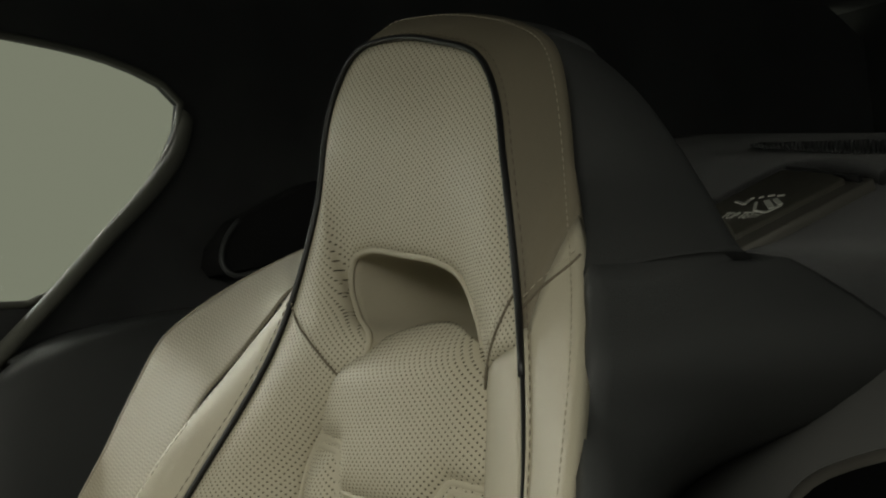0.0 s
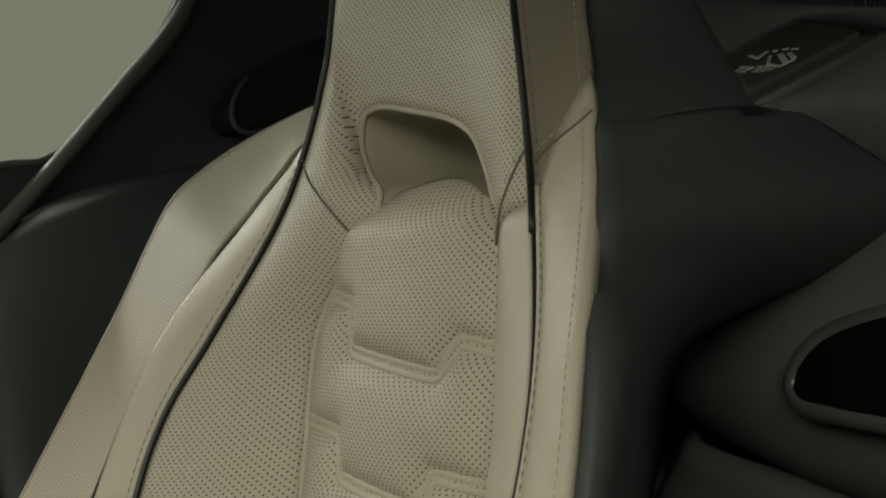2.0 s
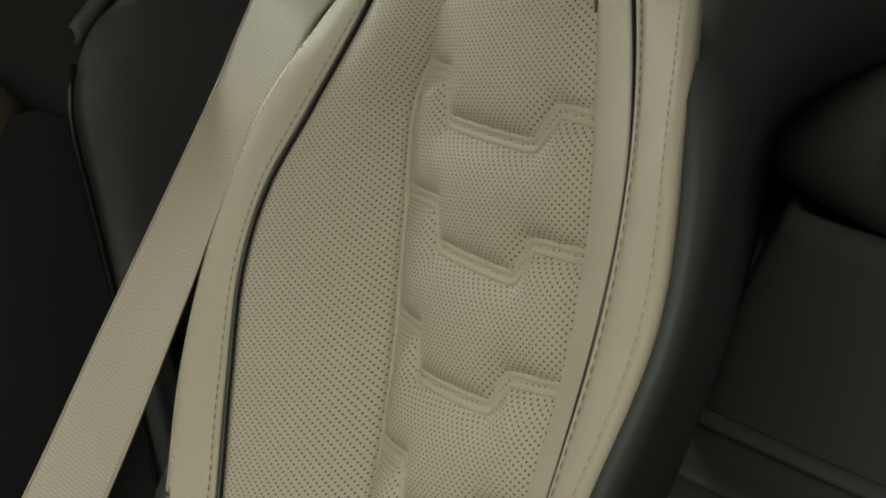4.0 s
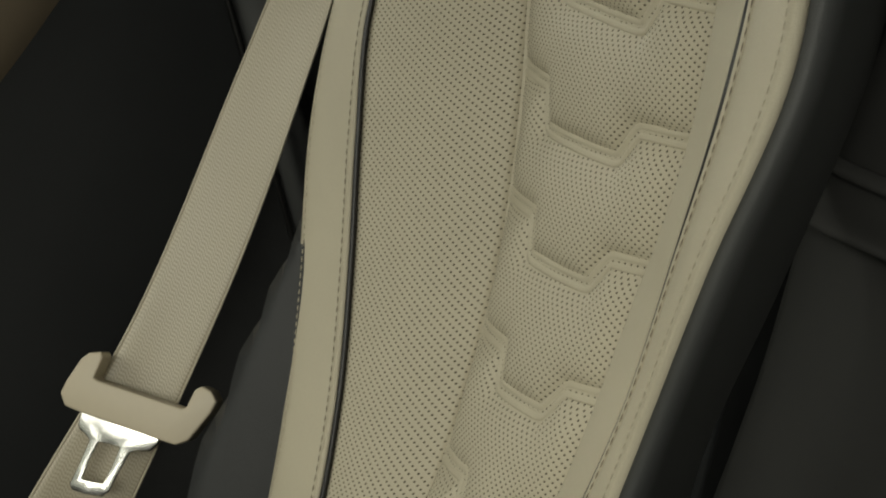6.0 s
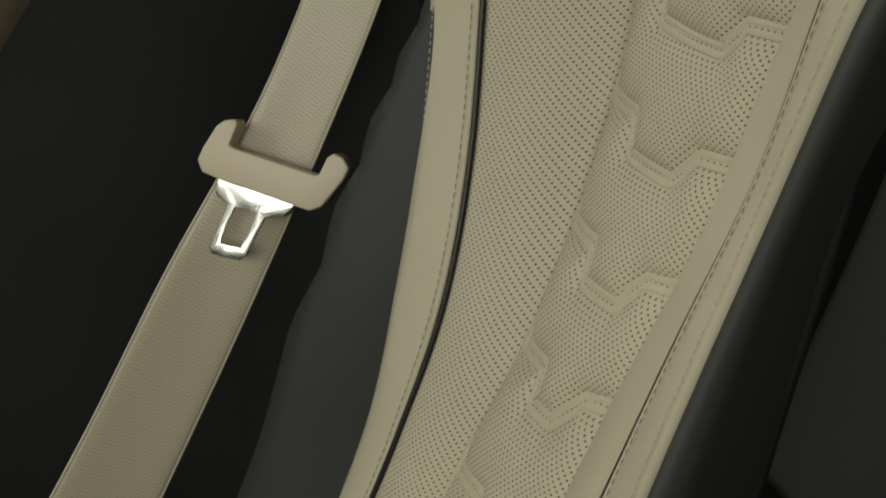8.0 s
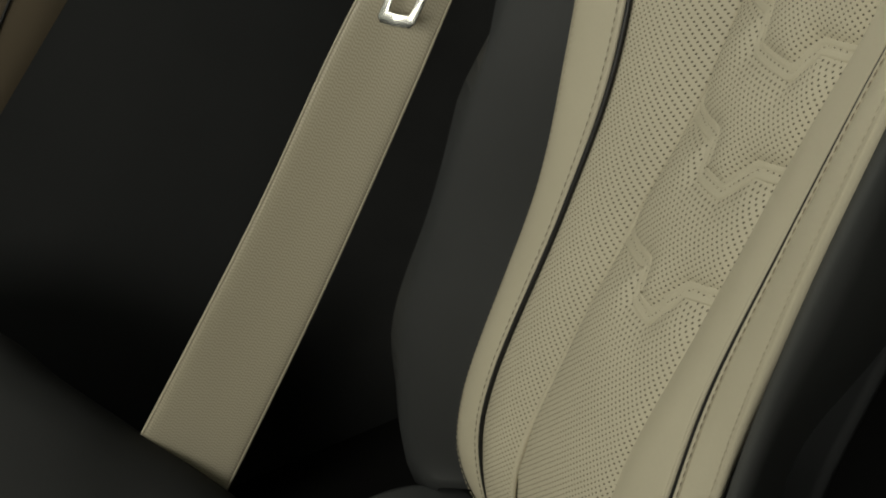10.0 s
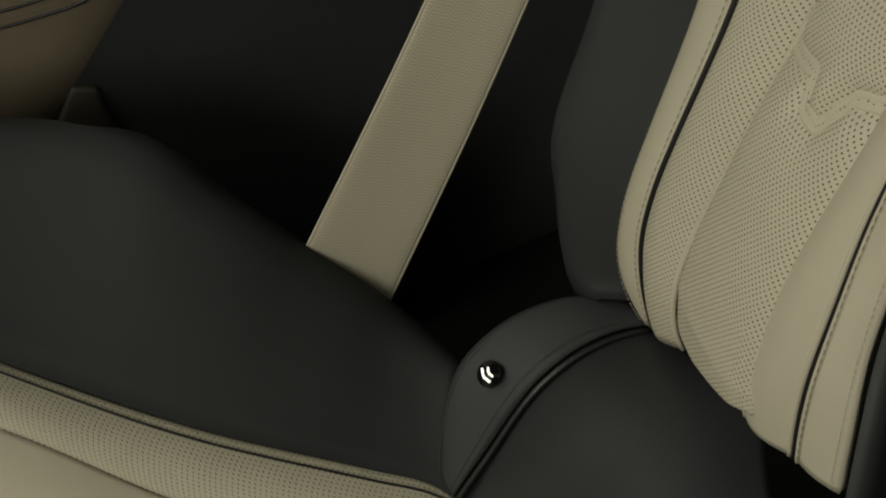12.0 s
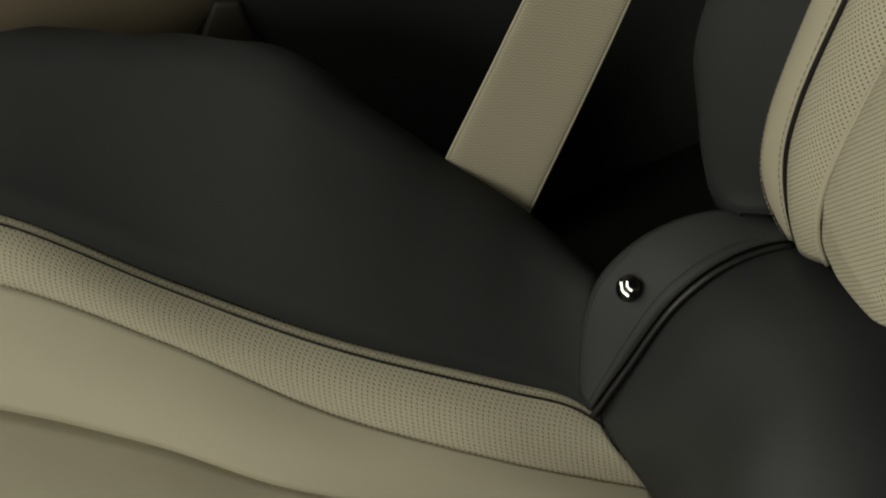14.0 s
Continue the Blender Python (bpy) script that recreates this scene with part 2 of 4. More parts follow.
def slab(name, pts, depth, material, parent=None, label="", bevel=0.0, seg=2):
    """A flat outline given extent along a vector, with rounded edges."""
    bm = bmesh.new()
    f = bm.faces.new([bm.verts.new(p) for p in pts])
    r = bmesh.ops.extrude_face_region(bm, geom=[f])
    bmesh.ops.translate(bm, verts=[v for v in r["geom"] if isinstance(v, bmesh.types.BMVert)], vec=Vector(depth))
    bmesh.ops.recalc_face_normals(bm, faces=bm.faces)
    if bevel:
        bmesh.ops.bevel(bm, geom=list(bm.edges), offset=bevel, segments=seg, profile=0.6, affect="EDGES", clamp_overlap=True)
    return part(name, bm, material, parent, label, smooth=bevel > 0)


def mirror(c):
    return [(-x, y, z) for x, y, z in c]


# ---------------------------------------------------------------- cabin shell
def box(name, lo, hi, material, label, bevel=0.0, kind="structure"):
    pts = [(lo[0], lo[1], lo[2]), (hi[0], lo[1], lo[2]), (hi[0], hi[1], lo[2]), (lo[0], hi[1], lo[2])]
    ob = slab(name, pts, (0, 0, hi[2] - lo[2]), material, None, label, bevel)
    return tagged(ob, label, kind=kind)


box("floor", (-0.72, -1.25, -0.02), (1.75, 1.65, 0.0), M_VOID, "black carpeted cabin floor")
# front and right edges cut short to steer lamp light off the headrest
box("ceiling", (-0.72, -0.28, 1.20), (0.75, 1.65, 1.23), M_SUEDE, "black suede headliner over the cabin")
box("wall_rear", (-0.72, 1.45, 0.0), (1.75, 1.50, 1.20), M_SUEDE, "black rear bulkhead of the cabin")
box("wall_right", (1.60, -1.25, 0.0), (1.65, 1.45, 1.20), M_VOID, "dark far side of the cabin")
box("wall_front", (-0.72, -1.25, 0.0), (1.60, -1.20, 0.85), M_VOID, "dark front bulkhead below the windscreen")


def side_wall():
    """Outer wall of the cabin at the door side with the window opening through it."""
    win = [(0.385, 0.911), (0.424, 0.917), (0.513, 1.000), (0.543, 1.058), (0.534, 1.072), (0.489, 1.092), (0.401, 1.108), (0.10, 1.135), (-0.35, 1.12), (-0.75, 1.02), (-0.85, 0.93), (-0.30, 0.895), (0.20, 0.902)]
    w = spline([(0, *p) for p in win + win[:1]], 140)[:-1, 1:]
    c = np.array([0.0, 1.0])
    rim = []
    for y, z in w:
        d = np.array([y, z]) - c
        k = min(((1.45 if d[0] > 0 else -1.25) - c[0]) / d[0] if abs(d[0]) > 1e-6 else 9, ((1.20 if d[1] > 0 else 0.0) - c[1]) / d[1] if abs(d[1]) > 1e-6 else 9)
        rim.append(c + d * k)
    bm = bmesh.new()
    loops = []
    for x in (-0.50, -0.512):
        loops.append(([bm.verts.new((x, *p)) for p in w], [bm.verts.new((x, *p)) for p in rim]))
    n = len(w)
    for i in range(n):
        j = (i + 1) % n
        (a, b), (c2, d2) = loops
        bm.faces.new([a[i], a[j], b[j], b[i]])
        bm.faces.new([c2[j], c2[i], d2[i], d2[j]])
        bm.faces.new([a[j], a[i], c2[i], c2[j]])
        bm.faces.new([b[i], b[j], d2[j], d2[i]])
    bmesh.ops.recalc_face_normals(bm, faces=bm.faces)
    tagged(part("wall_left", bm, M_SUEDE, None, smooth=False), "black suede-lined body side round the window", kind="structure")
    win1 = thing("window_1", "side window with pale studio light behind it", "window", kind="structure")
    pane = slab("pane", [(-0.505, y, z) for y, z in w], (-0.004, 0, 0), M_GLASS, win1)
    pane.visible_shadow = False
    tube("window_frame", [(-0.500, y, z) for y, z in w], 0.003, M_TRIM, win1, "dark rubber window seal", closed=True)
    

side_wall()

# pillar trim running down behind the door, and the rear quarter
pillar = thing("pillar_trim", "dark grey pillar trim strip along the window", "trim", kind="structure")
c1 = [(-0.498, 0.5424, 1.0566), (-0.494, 0.529, 1.0248), (-0.49, 0.5069, 0.9996), (-0.486, 0.4686, 0.9652), (-0.482, 0.4172, 0.9183), (-0.478, 0.3747, 0.882), (-0.47, 0.3381, 0.8508)]
c2 = [(-0.496, 0.5505, 1.0479), (-0.492, 0.5364, 1.0157), (-0.488, 0.5141, 0.9914), (-0.483, 0.4712, 0.9547), (-0.478, 0.4212, 0.91), (-0.474, 0.3776, 0.8717), (-0.468, 0.3422, 0.8389)]
G = loft([[(x - 0.008, y, z) for x, y, z in c1], c1, [tuple(a * 0.5 + b * 0.5 + o for a, b, o in zip(p, q, (0.003, 0, 0))) for p, q in zip(c1, c2)], c2, [(x - 0.012, y + 0.002, z - 0.002) for x, y, z in c2]], 40, 12)
sheet("trim_strip", G, M_TRIM, pillar, thick=0.004)

quarter = thing("quarter_panel", "padded black leather rear quarter panel beside the seat", "trim panel", kind="structure")
TOPQ = [(-0.455, 0.3724, 0.8681), (-0.458, 0.4127, 0.8833), (-0.460, 0.4672, 0.8926), (-0.462, 0.5102, 0.8972), (-0.465, 0.622, 0.9037), (-0.480, 0.80, 0.915), (-0.490, 1.2, 0.92)]
SHUT = [(-0.450, 0.3704, 0.868), (-0.440, 0.3447, 0.8509), (-0.434, 0.3278, 0.8263), (-0.430, 0.3185, 0.7939), (-0.430, 0.3225, 0.7371), (-0.430, 0.3280, 0.6675), (-0.430, 0.3320, 0.5953), (-0.430, 0.345, 0.45), (-0.430, 0.37, 0.25), (-0.430, 0.39, 0.02)]
G = [[(x - 0.03, y + 0.004, z + 0.002) for x, y, z in TOPQ], TOPQ]
for k, (x, y, z) in enumerate(SHUT[1:]):
    lift = (0.028, 0.012, 0.004)[k] if k < 3 else 0.0
    w = 1.0 if z > 0.80 else max(0.10, 1.0 - (0.80 - z) / 0.14)
    G.append([(x - 0.004, y, z), (x + 0.006, y + 0.03 * w, z + lift * 0.4), (x + 0.009, y + 0.09 * w, z + lift), (x + 0.006, y + 0.17 * w, z + lift), (x, y + 0.30 * w, z + lift), (x - 0.035, y + 0.36 * w, z + lift), (x - 0.06, y + 0.60 * w, z + lift)])
G = loft(G, 50, 60)
sheet("padding", G, M_HIDE, quarter, thick=0.006)
tube("shut_line", [(x, y - 0.004, z) for x, y, z in SHUT[2:]], 0.0022, M_PIPE, quarter, "black gap between door and body", n=50)

guide = thing("belt_guide", "dark moulded belt guide on the rear quarter", "belt guide")
lip = [(-0.470, 0.5680, 0.9640), (-0.462, 0.5480, 0.9440), (-0.458, 0.5438, 0.9290), (-0.455, 0.5499, 0.9208), (-0.455, 0.5843, 0.9250), (-0.455, 0.6190, 0.9351), (-0.455, 0.70, 0.950)]
tube("lip", lip, 0.0022, M_HIDE, guide, "rounded leather lip of the opening", n=40)
slot = [(-0.468, y + 0.002, z + 0.002) for x, y, z in lip] + [(-0.468, 0.72, 0.985), (-0.468, 0.64, 0.995)]
slab("slot", slot, (-0.03, 0, 0), M_VOID, guide, "black belt slot", bevel=0.002)

# door card: cream padded panel whose lower rear edge runs down at a slant
door = thing("door_card", "tan leather door card with stitched seam and dark lower part", "door panel")
edge = [(0.30, 0.79), (0.265, 0.747), (0.192, 0.680), (0.157, 0.652), (0.022, 0.531), (-0.010, 0.504), (-0.137, 0.401), (-0.189, 0.362), (-0.240, 0.326), (-0.268, 0.312), (-0.45, 0.25), (-0.80, 0.21)]
G = loft([[(-0.490, y, z) for y, z in edge], [(-0.455, y - 0.004, z + 0.004) for y, z in edge], [(-0.4335, y - 0.02, z + 0.022) for y, z in edge], [(-0.428, y - 0.06, z + 0.06) for y, z in edge], [(-0.434, y - 0.16, z + 0.13) for y, z in edge], [(-0.49, y - 0.32, z + 0.22) for y, z in edge]], 60, 24)
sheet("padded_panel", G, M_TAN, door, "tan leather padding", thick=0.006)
seam = [(-0.427, 0.20, 0.80), (-0.427, -0.0184, 0.5862), (-0.427, -0.1616, 0.4236 + 0.02), (-0.427, -0.1934, 0.4194), (-0.427, -0.2228, 0.4199), (-0.427, -0.2819, 0.4278), (-0.428, -0.50, 0.45)]
for dz in (0.0, 0.012):
    tube("seam", [(x, y, z + dz) for x, y, z in seam], 0.0012, M_PIPE, door, "dark seam", n=60)
stitches("stitching", [(x + 0.001, y, z + 0.006) for x, y, z in seam], M_THREAD_B, door)
LOWER = [(y - 0.006, z) for x, y, z in SHUT[3:6]] + [(0.3311, 0.6246), (0.2579, 0.5281), (0.0614, 0.3100), (-0.0342, 0.1972), (-0.0304, 0.1883), (-0.1182, 0.0945), (-0.2410, -0.0251), (-0.20, 0.02)]
# door skin in the darkest copy, so it reads as shaded
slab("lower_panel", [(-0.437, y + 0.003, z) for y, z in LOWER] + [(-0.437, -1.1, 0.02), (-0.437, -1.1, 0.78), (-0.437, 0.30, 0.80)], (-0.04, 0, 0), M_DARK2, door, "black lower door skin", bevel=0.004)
slab("pocket_edge", [(-0.4310, -0.2385, 0.3586), (-0.4310, -0.2726, 0.3244), (-0.4310, -0.2228, 0.2869), (-0.4310, -0.2247, 0.3299), (-0.4310, -0.2214, 0.3497)], (-0.012, 0, 0), M_POCKET, door, "pocket edge coloured dark for the shade on it", bevel=0.004)

# parcel shelf in suede with a tether cover let into it
shelf = thing("parcel_shelf", "black suede parcel shelf sloping up behind the seat", "parcel shelf", kind="structure")
G = loft([[(-0.5000, 1.1424, 1.0461), (-0.3000, 1.1424, 1.0113), (-0.1300, 1.1424, 0.9817), (0.0700, 1.1424, 0.9468), (0.6000, 1.1424, 0.8545)],
          [(-0.5000, 1.0024, 1.0299), (-0.3000, 1.0024, 0.9966), (-0.1300, 1.0024, 0.9683), (0.0700, 1.0024, 0.9350), (0.6000, 1.0024, 0.8467)],
          [(-0.5000, 0.9024, 1.0136), (-0.3000, 0.9024, 0.9821), (-0.1300, 0.9024, 0.9552), (0.0700, 0.9024, 0.9237), (0.6000, 0.9024, 0.8400)],
          [(-0.5000, 0.8424, 0.9806), (-0.3000, 0.8424, 0.9596), (-0.1300, 0.8424, 0.9417), (0.0700, 0.8424, 0.9206), (0.6000, 0.8424, 0.8648)],
          [(-0.5000, 0.8000, 0.9672), (-0.3000, 0.8000, 0.9462), (-0.1300, 0.8000, 0.9283), (0.0700, 0.8000, 0.9072), (0.6000, 0.8000, 0.8514)],
          [(-0.5000, 0.7200, 0.9420), (-0.3000, 0.7200, 0.9209), (-0.1300, 0.7200, 0.9030), (0.0700, 0.7200, 0.8820), (0.6000, 0.7200, 0.8262)],
          [(-0.5000, 0.6600, 0.9230), (-0.3000, 0.6600, 0.9020), (-0.1300, 0.6600, 0.8841), (0.0700, 0.6600, 0.8630), (0.6000, 0.6600, 0.8072)],
          [(-0.5000, 0.6300, 0.7575), (-0.3000, 0.6300, 0.7365), (-0.1300, 0.6300, 0.7186), (0.0700, 0.6300, 0.6975), (0.6000, 0.6300, 0.6418)]], 50, 60)
sheet("suede_skin", G, M_SUEDE, shelf, thick=0.006)
HEM = ((-0.3097, 0.9924, 1.0004), (-0.1142, 0.9924, 0.9718), (-0.2691, 0.9424, 0.9914), (-0.0854, 0.9424, 0.9494))
for k in range(44):
    a0, a1, b0, b1 = (Vector(q) for q in HEM)
    p, q = a0.lerp(a1, k / 43), b0.lerp(b1, k / 43)
    tube("pleat", [tuple(p), tuple((p + q) / 2 + Vector((0.001, -0.002, 0.001))), tuple(q + Vector((0.001, 0, 0)))], 0.0013, M_HIDE, shelf, n=5, sides=6)
tube("recess_rim", [(-0.1749, 0.7778, 0.9289), (-0.1800, 0.8282, 0.9454), (-0.1741, 0.8626, 0.9556), (-0.1426, 0.8665, 0.9536), (-0.0953, 0.8494, 0.9432), (-0.0622, 0.8260, 0.9323)], 0.007, M_SUEDE, shelf, "padded rim of the recess", n=40)

cover = thing("tether_cover", "bronze grey anchor cover with white symbol in the shelf", "cover")
A, B, Cc, D = Vector((-0.1571, 0.7600, 0.9225)), Vector((-0.1590, 0.8424, 0.9487)), Vector((-0.0657, 0.8115, 0.9291)), Vector((-0.0741, 0.6859, 0.8904))
nrm = (B - A).cross(D - A).normalized()
nrm = -nrm if nrm.z < 0 else nrm
up = lambda k: nrm * k
e1, e2 = (B - A), (D - A)
on_plate = lambda s, t, k=0.0: A + e1 * s + e2 * t + (Cc - B - e2) * (s * t) + up(k)
slab("bezel", [on_plate(-0.05, -0.04, 0.004), on_plate(1.02, -0.04, 0.004), on_plate(1.02, 1.0, 0.004), on_plate(-0.05, 1.0, 0.004)], up(-0.012), M_SILVER, cover, "satin metal surround", bevel=0.0015)
slab("lid", [on_plate(-0.02, 0.02, 0.008), on_plate(0.94, 0.02, 0.008), on_plate(0.955, 0.30, 0.008), on_plate(0.95, 0.60, 0.008), on_plate(0.90, 0.84, 0.008), on_plate(-0.02, 0.84, 0.008)], up(-0.01), M_PLATE, cover, "bronze grey lid", bevel=0.0015)
slab("lid_gap", [on_plate(0.985, 0.03, 0.0086), on_plate(1.01, 0.03, 0.0086), on_plate(0.965, 0.95, 0.0086), on_plate(0.935, 0.95, 0.0086)], up(-0.006), M_VOID, cover, "black slot")


def text_plate(name, body, size, place, ex, ez, material, parent):
    c = bpy.data.curves.new(name, "FONT")
    c.body, c.size, c.extrude, c.align_x = body, size, 0.0003, "CENTER"
    ob = new(name, c)
    dg = bpy.context.evaluated_depsgraph_get()
    me = bpy.data.meshes.new_from_object(ob.evaluated_get(dg))
    bpy.data.objects.remove(ob)
    me.materials.clear()
    me.materials.append(material)
    ob = new(name, me)
    ez = ez.normalized()
    ex = ex.normalized()
    ey = ez.cross(ex)
    ob.matrix_world = Matrix.Translation(place) @ Matrix((ex, ey, ez)).transposed().to_4x4()
    ob.parent = parent
    return ob


ex, ey = Vector((0.000584, -0.000155, -0.000111)), Vector((-0.000918, 0.001160, 0.000463))
mark = Vector((-0.1052, 0.7235, 0.9145))
lettering = text_plate("lettering", "TOP TETHER", 1.0, mark, e1, nrm, M_PRINT, cover)
lettering.matrix_world = Matrix.Translation(mark) @ Matrix((ex * 9.2, ey * 11.0, nrm)).transposed().to_4x4()
STROKES = ((-9, 26, 6, 22, 3), (6, 22, 17, 32, 3), (18, 34, 25, 36, 2), (33, 37, 42, 40, 2), (50, 42, 62, 45, 2), (67, 44, 79, 46, 2), (28, 28, 24, 13, 3), (24, 13, 44, 11, 3), (44, 11, 70, 26, 3), (46, 33, 54, 20, 5), (62, 37, 70, 28, 4))
for x0, y0, x1, y1, w in STROKES:
    p, q = mark + ex * x0 + ey * y0 + up(0.0008), mark + ex * x1 + ey * y1 + up(0.0008)
    side = (q - p).cross(nrm).normalized() * (w * 0.0004)
    slab("symbol_bar", [p - side, q - side, q + side, p + side], up(0.0008), M_PRINT, cover)

# rear seat behind: upper pad with pull handle, lower pad with sewn band
rear = thing("rear_seat", "black leather rear seat with pull handle and sewn band", "rear seat")
G = loft([[(-0.075, 0.66, 0.742), (-0.06, 0.66, 0.775), (-0.02, 0.66, 0.805), (0.04, 0.66, 0.822), (0.16, 0.66, 0.83), (0.45, 0.68, 0.82)],
          [(-0.086, 0.62, 0.735), (-0.066, 0.61, 0.772), (-0.020, 0.60, 0.806), (0.035, 0.60, 0.822), (0.16, 0.60, 0.825), (0.45, 0.62, 0.81)],
          [(-0.084, 0.60, 0.730), (-0.055, 0.575, 0.757), (-0.01, 0.56, 0.782), (0.05, 0.555, 0.792), (0.16, 0.555, 0.79), (0.45, 0.575, 0.77)],
          [(-0.080, 0.60, 0.725), (-0.05, 0.565, 0.735), (0.0, 0.545, 0.742), (0.06, 0.535, 0.745), (0.16, 0.535, 0.74), (0.45, 0.555, 0.72)],
          [(-0.076, 0.61, 0.720), (-0.04, 0.580, 0.715), (0.01, 0.560, 0.708), (0.065, 0.55, 0.700), (0.16, 0.55, 0.690), (0.45, 0.57, 0.66)],
          [(-0.070, 0.65, 0.716), (-0.035, 0.63, 0.706), (0.02, 0.62, 0.69), (0.07, 0.61, 0.68), (0.16, 0.61, 0.66), (0.45, 0.63, 0.62)]], 40, 30)
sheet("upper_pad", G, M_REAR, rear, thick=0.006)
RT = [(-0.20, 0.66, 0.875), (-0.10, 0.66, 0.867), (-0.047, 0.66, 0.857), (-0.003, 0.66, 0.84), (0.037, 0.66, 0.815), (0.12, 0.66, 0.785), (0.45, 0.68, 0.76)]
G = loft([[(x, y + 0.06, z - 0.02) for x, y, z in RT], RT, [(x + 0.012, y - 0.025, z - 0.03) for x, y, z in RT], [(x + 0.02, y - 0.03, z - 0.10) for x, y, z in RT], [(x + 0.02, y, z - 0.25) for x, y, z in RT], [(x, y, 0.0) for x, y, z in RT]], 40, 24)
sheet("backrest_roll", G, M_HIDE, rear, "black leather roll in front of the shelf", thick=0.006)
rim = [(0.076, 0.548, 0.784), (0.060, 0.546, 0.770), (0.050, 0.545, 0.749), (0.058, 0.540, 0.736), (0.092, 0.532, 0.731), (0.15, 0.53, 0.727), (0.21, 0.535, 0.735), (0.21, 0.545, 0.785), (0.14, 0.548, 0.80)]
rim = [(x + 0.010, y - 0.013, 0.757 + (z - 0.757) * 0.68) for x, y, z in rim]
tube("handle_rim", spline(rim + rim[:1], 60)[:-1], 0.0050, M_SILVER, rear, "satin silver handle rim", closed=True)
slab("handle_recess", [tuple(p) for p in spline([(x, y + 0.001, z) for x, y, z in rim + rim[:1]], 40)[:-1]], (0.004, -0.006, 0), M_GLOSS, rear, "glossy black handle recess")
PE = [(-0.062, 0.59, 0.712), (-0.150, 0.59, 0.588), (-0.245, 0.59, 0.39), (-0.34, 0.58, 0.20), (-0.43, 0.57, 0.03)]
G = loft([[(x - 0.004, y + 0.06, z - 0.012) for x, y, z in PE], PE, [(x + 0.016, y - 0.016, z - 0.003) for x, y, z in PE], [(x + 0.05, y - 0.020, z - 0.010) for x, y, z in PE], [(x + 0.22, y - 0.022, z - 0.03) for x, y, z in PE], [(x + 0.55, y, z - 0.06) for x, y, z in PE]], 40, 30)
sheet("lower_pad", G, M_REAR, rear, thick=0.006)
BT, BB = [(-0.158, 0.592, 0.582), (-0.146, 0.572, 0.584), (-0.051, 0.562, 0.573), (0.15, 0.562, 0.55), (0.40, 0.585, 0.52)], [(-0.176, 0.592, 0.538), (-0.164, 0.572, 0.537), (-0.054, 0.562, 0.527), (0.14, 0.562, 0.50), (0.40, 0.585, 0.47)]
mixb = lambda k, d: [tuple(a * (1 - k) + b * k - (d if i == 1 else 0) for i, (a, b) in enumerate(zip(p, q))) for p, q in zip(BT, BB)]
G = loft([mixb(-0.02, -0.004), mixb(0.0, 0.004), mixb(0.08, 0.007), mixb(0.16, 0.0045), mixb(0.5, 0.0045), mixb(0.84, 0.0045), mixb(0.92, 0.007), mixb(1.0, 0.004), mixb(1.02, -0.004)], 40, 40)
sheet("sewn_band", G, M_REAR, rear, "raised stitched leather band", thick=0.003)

# ---------------------------------------------------------------- the seat
seat = thing("car_seat", "cream perforated leather sports seat with black piping and black shell", "car seat")
LOW = [(0.080, 0.066, 0.262), (0.083, 0.073, 0.315), (0.083, 0.088, 0.350), (0.080, 0.149, 0.44), (0.083, 0.189, 0.50), (0.095, 0.221, 0.56), (0.113, 0.248, 0.62), (0.125, 0.268, 0.675), (0.134, 0.288, 0.728), (0.1315, 0.306, 0.764), (0.118, 0.3275, 0.798), (0.088, 0.360, 0.86), (0.073, 0.374, 0.92)]
LOWR = [(0.084, 0.089, 0.316), (0.085, 0.102, 0.358), (0.083, 0.122, 0.395)] + LOW[3:]
PIPE = mirror(LOW[:-1]) + [(-0.0725, 0.3789, 0.9200), (-0.0705, 0.392, 0.971), (-0.0533, 0.397, 0.9933), (-0.0228, 0.399, 0.994), (0.011, 0.398, 0.9843), (0.039, 0.394, 0.9723), (0.0573, 0.386, 0.952), (0.0721, 0.374, 0.9202)] + LOWR[:-1][::-1]
OUTL = [(0.104, 0.064, 0.245), (0.112, 0.061, 0.285), (0.114, 0.074, 0.325), (0.114, 0.147, 0.44), (0.115, 0.175, 0.50), (0.124, 0.204, 0.56), (0.141, 0.231, 0.62), (0.155, 0.255, 0.68), (0.165, 0.286, 0.74), (0.151, 0.316, 0.80), (0.120, 0.362, 0.86)]
OUTR = [(0.1100, 0.0980, 0.3140), (0.1083, 0.1100, 0.3487), (0.1018, 0.1260, 0.3830), (0.1030, 0.1470, 0.4306), (0.1148, 0.1750, 0.4999), (0.1250, 0.2040, 0.5605), (0.1367, 0.2310, 0.6183), (0.1529, 0.2550, 0.6795), (0.1650, 0.2860, 0.7400), (0.1518, 0.3160, 0.8000), (0.1194, 0.3620, 0.8601)]
OUT = mirror(OUTL) + [(-0.084, 0.4, 0.915), (-0.0748, 0.42, 0.984), (-0.0617, 0.424, 1.0093), (-0.027, 0.422, 1.0077), (0.0122, 0.42, 0.9985), (0.0431, 0.417, 0.9869), (0.0675, 0.411, 0.9723), (0.0819, 0.402, 0.951), (0.0959, 0.388, 0.9097)] + OUTR[::-1]
GRV = [(-0.036, 0.071, 0.283), (-0.039, 0.071, 0.303), (-0.040, 0.080, 0.329), (-0.040, 0.097, 0.356), (-0.039, 0.164, 0.44), (-0.037, 0.215, 0.50), (-0.044, 0.259, 0.56), (-0.050, 0.293, 0.62), (-0.061, 0.321, 0.68), (-0.067, 0.340, 0.74), (-0.066, 0.355, 0.80)]
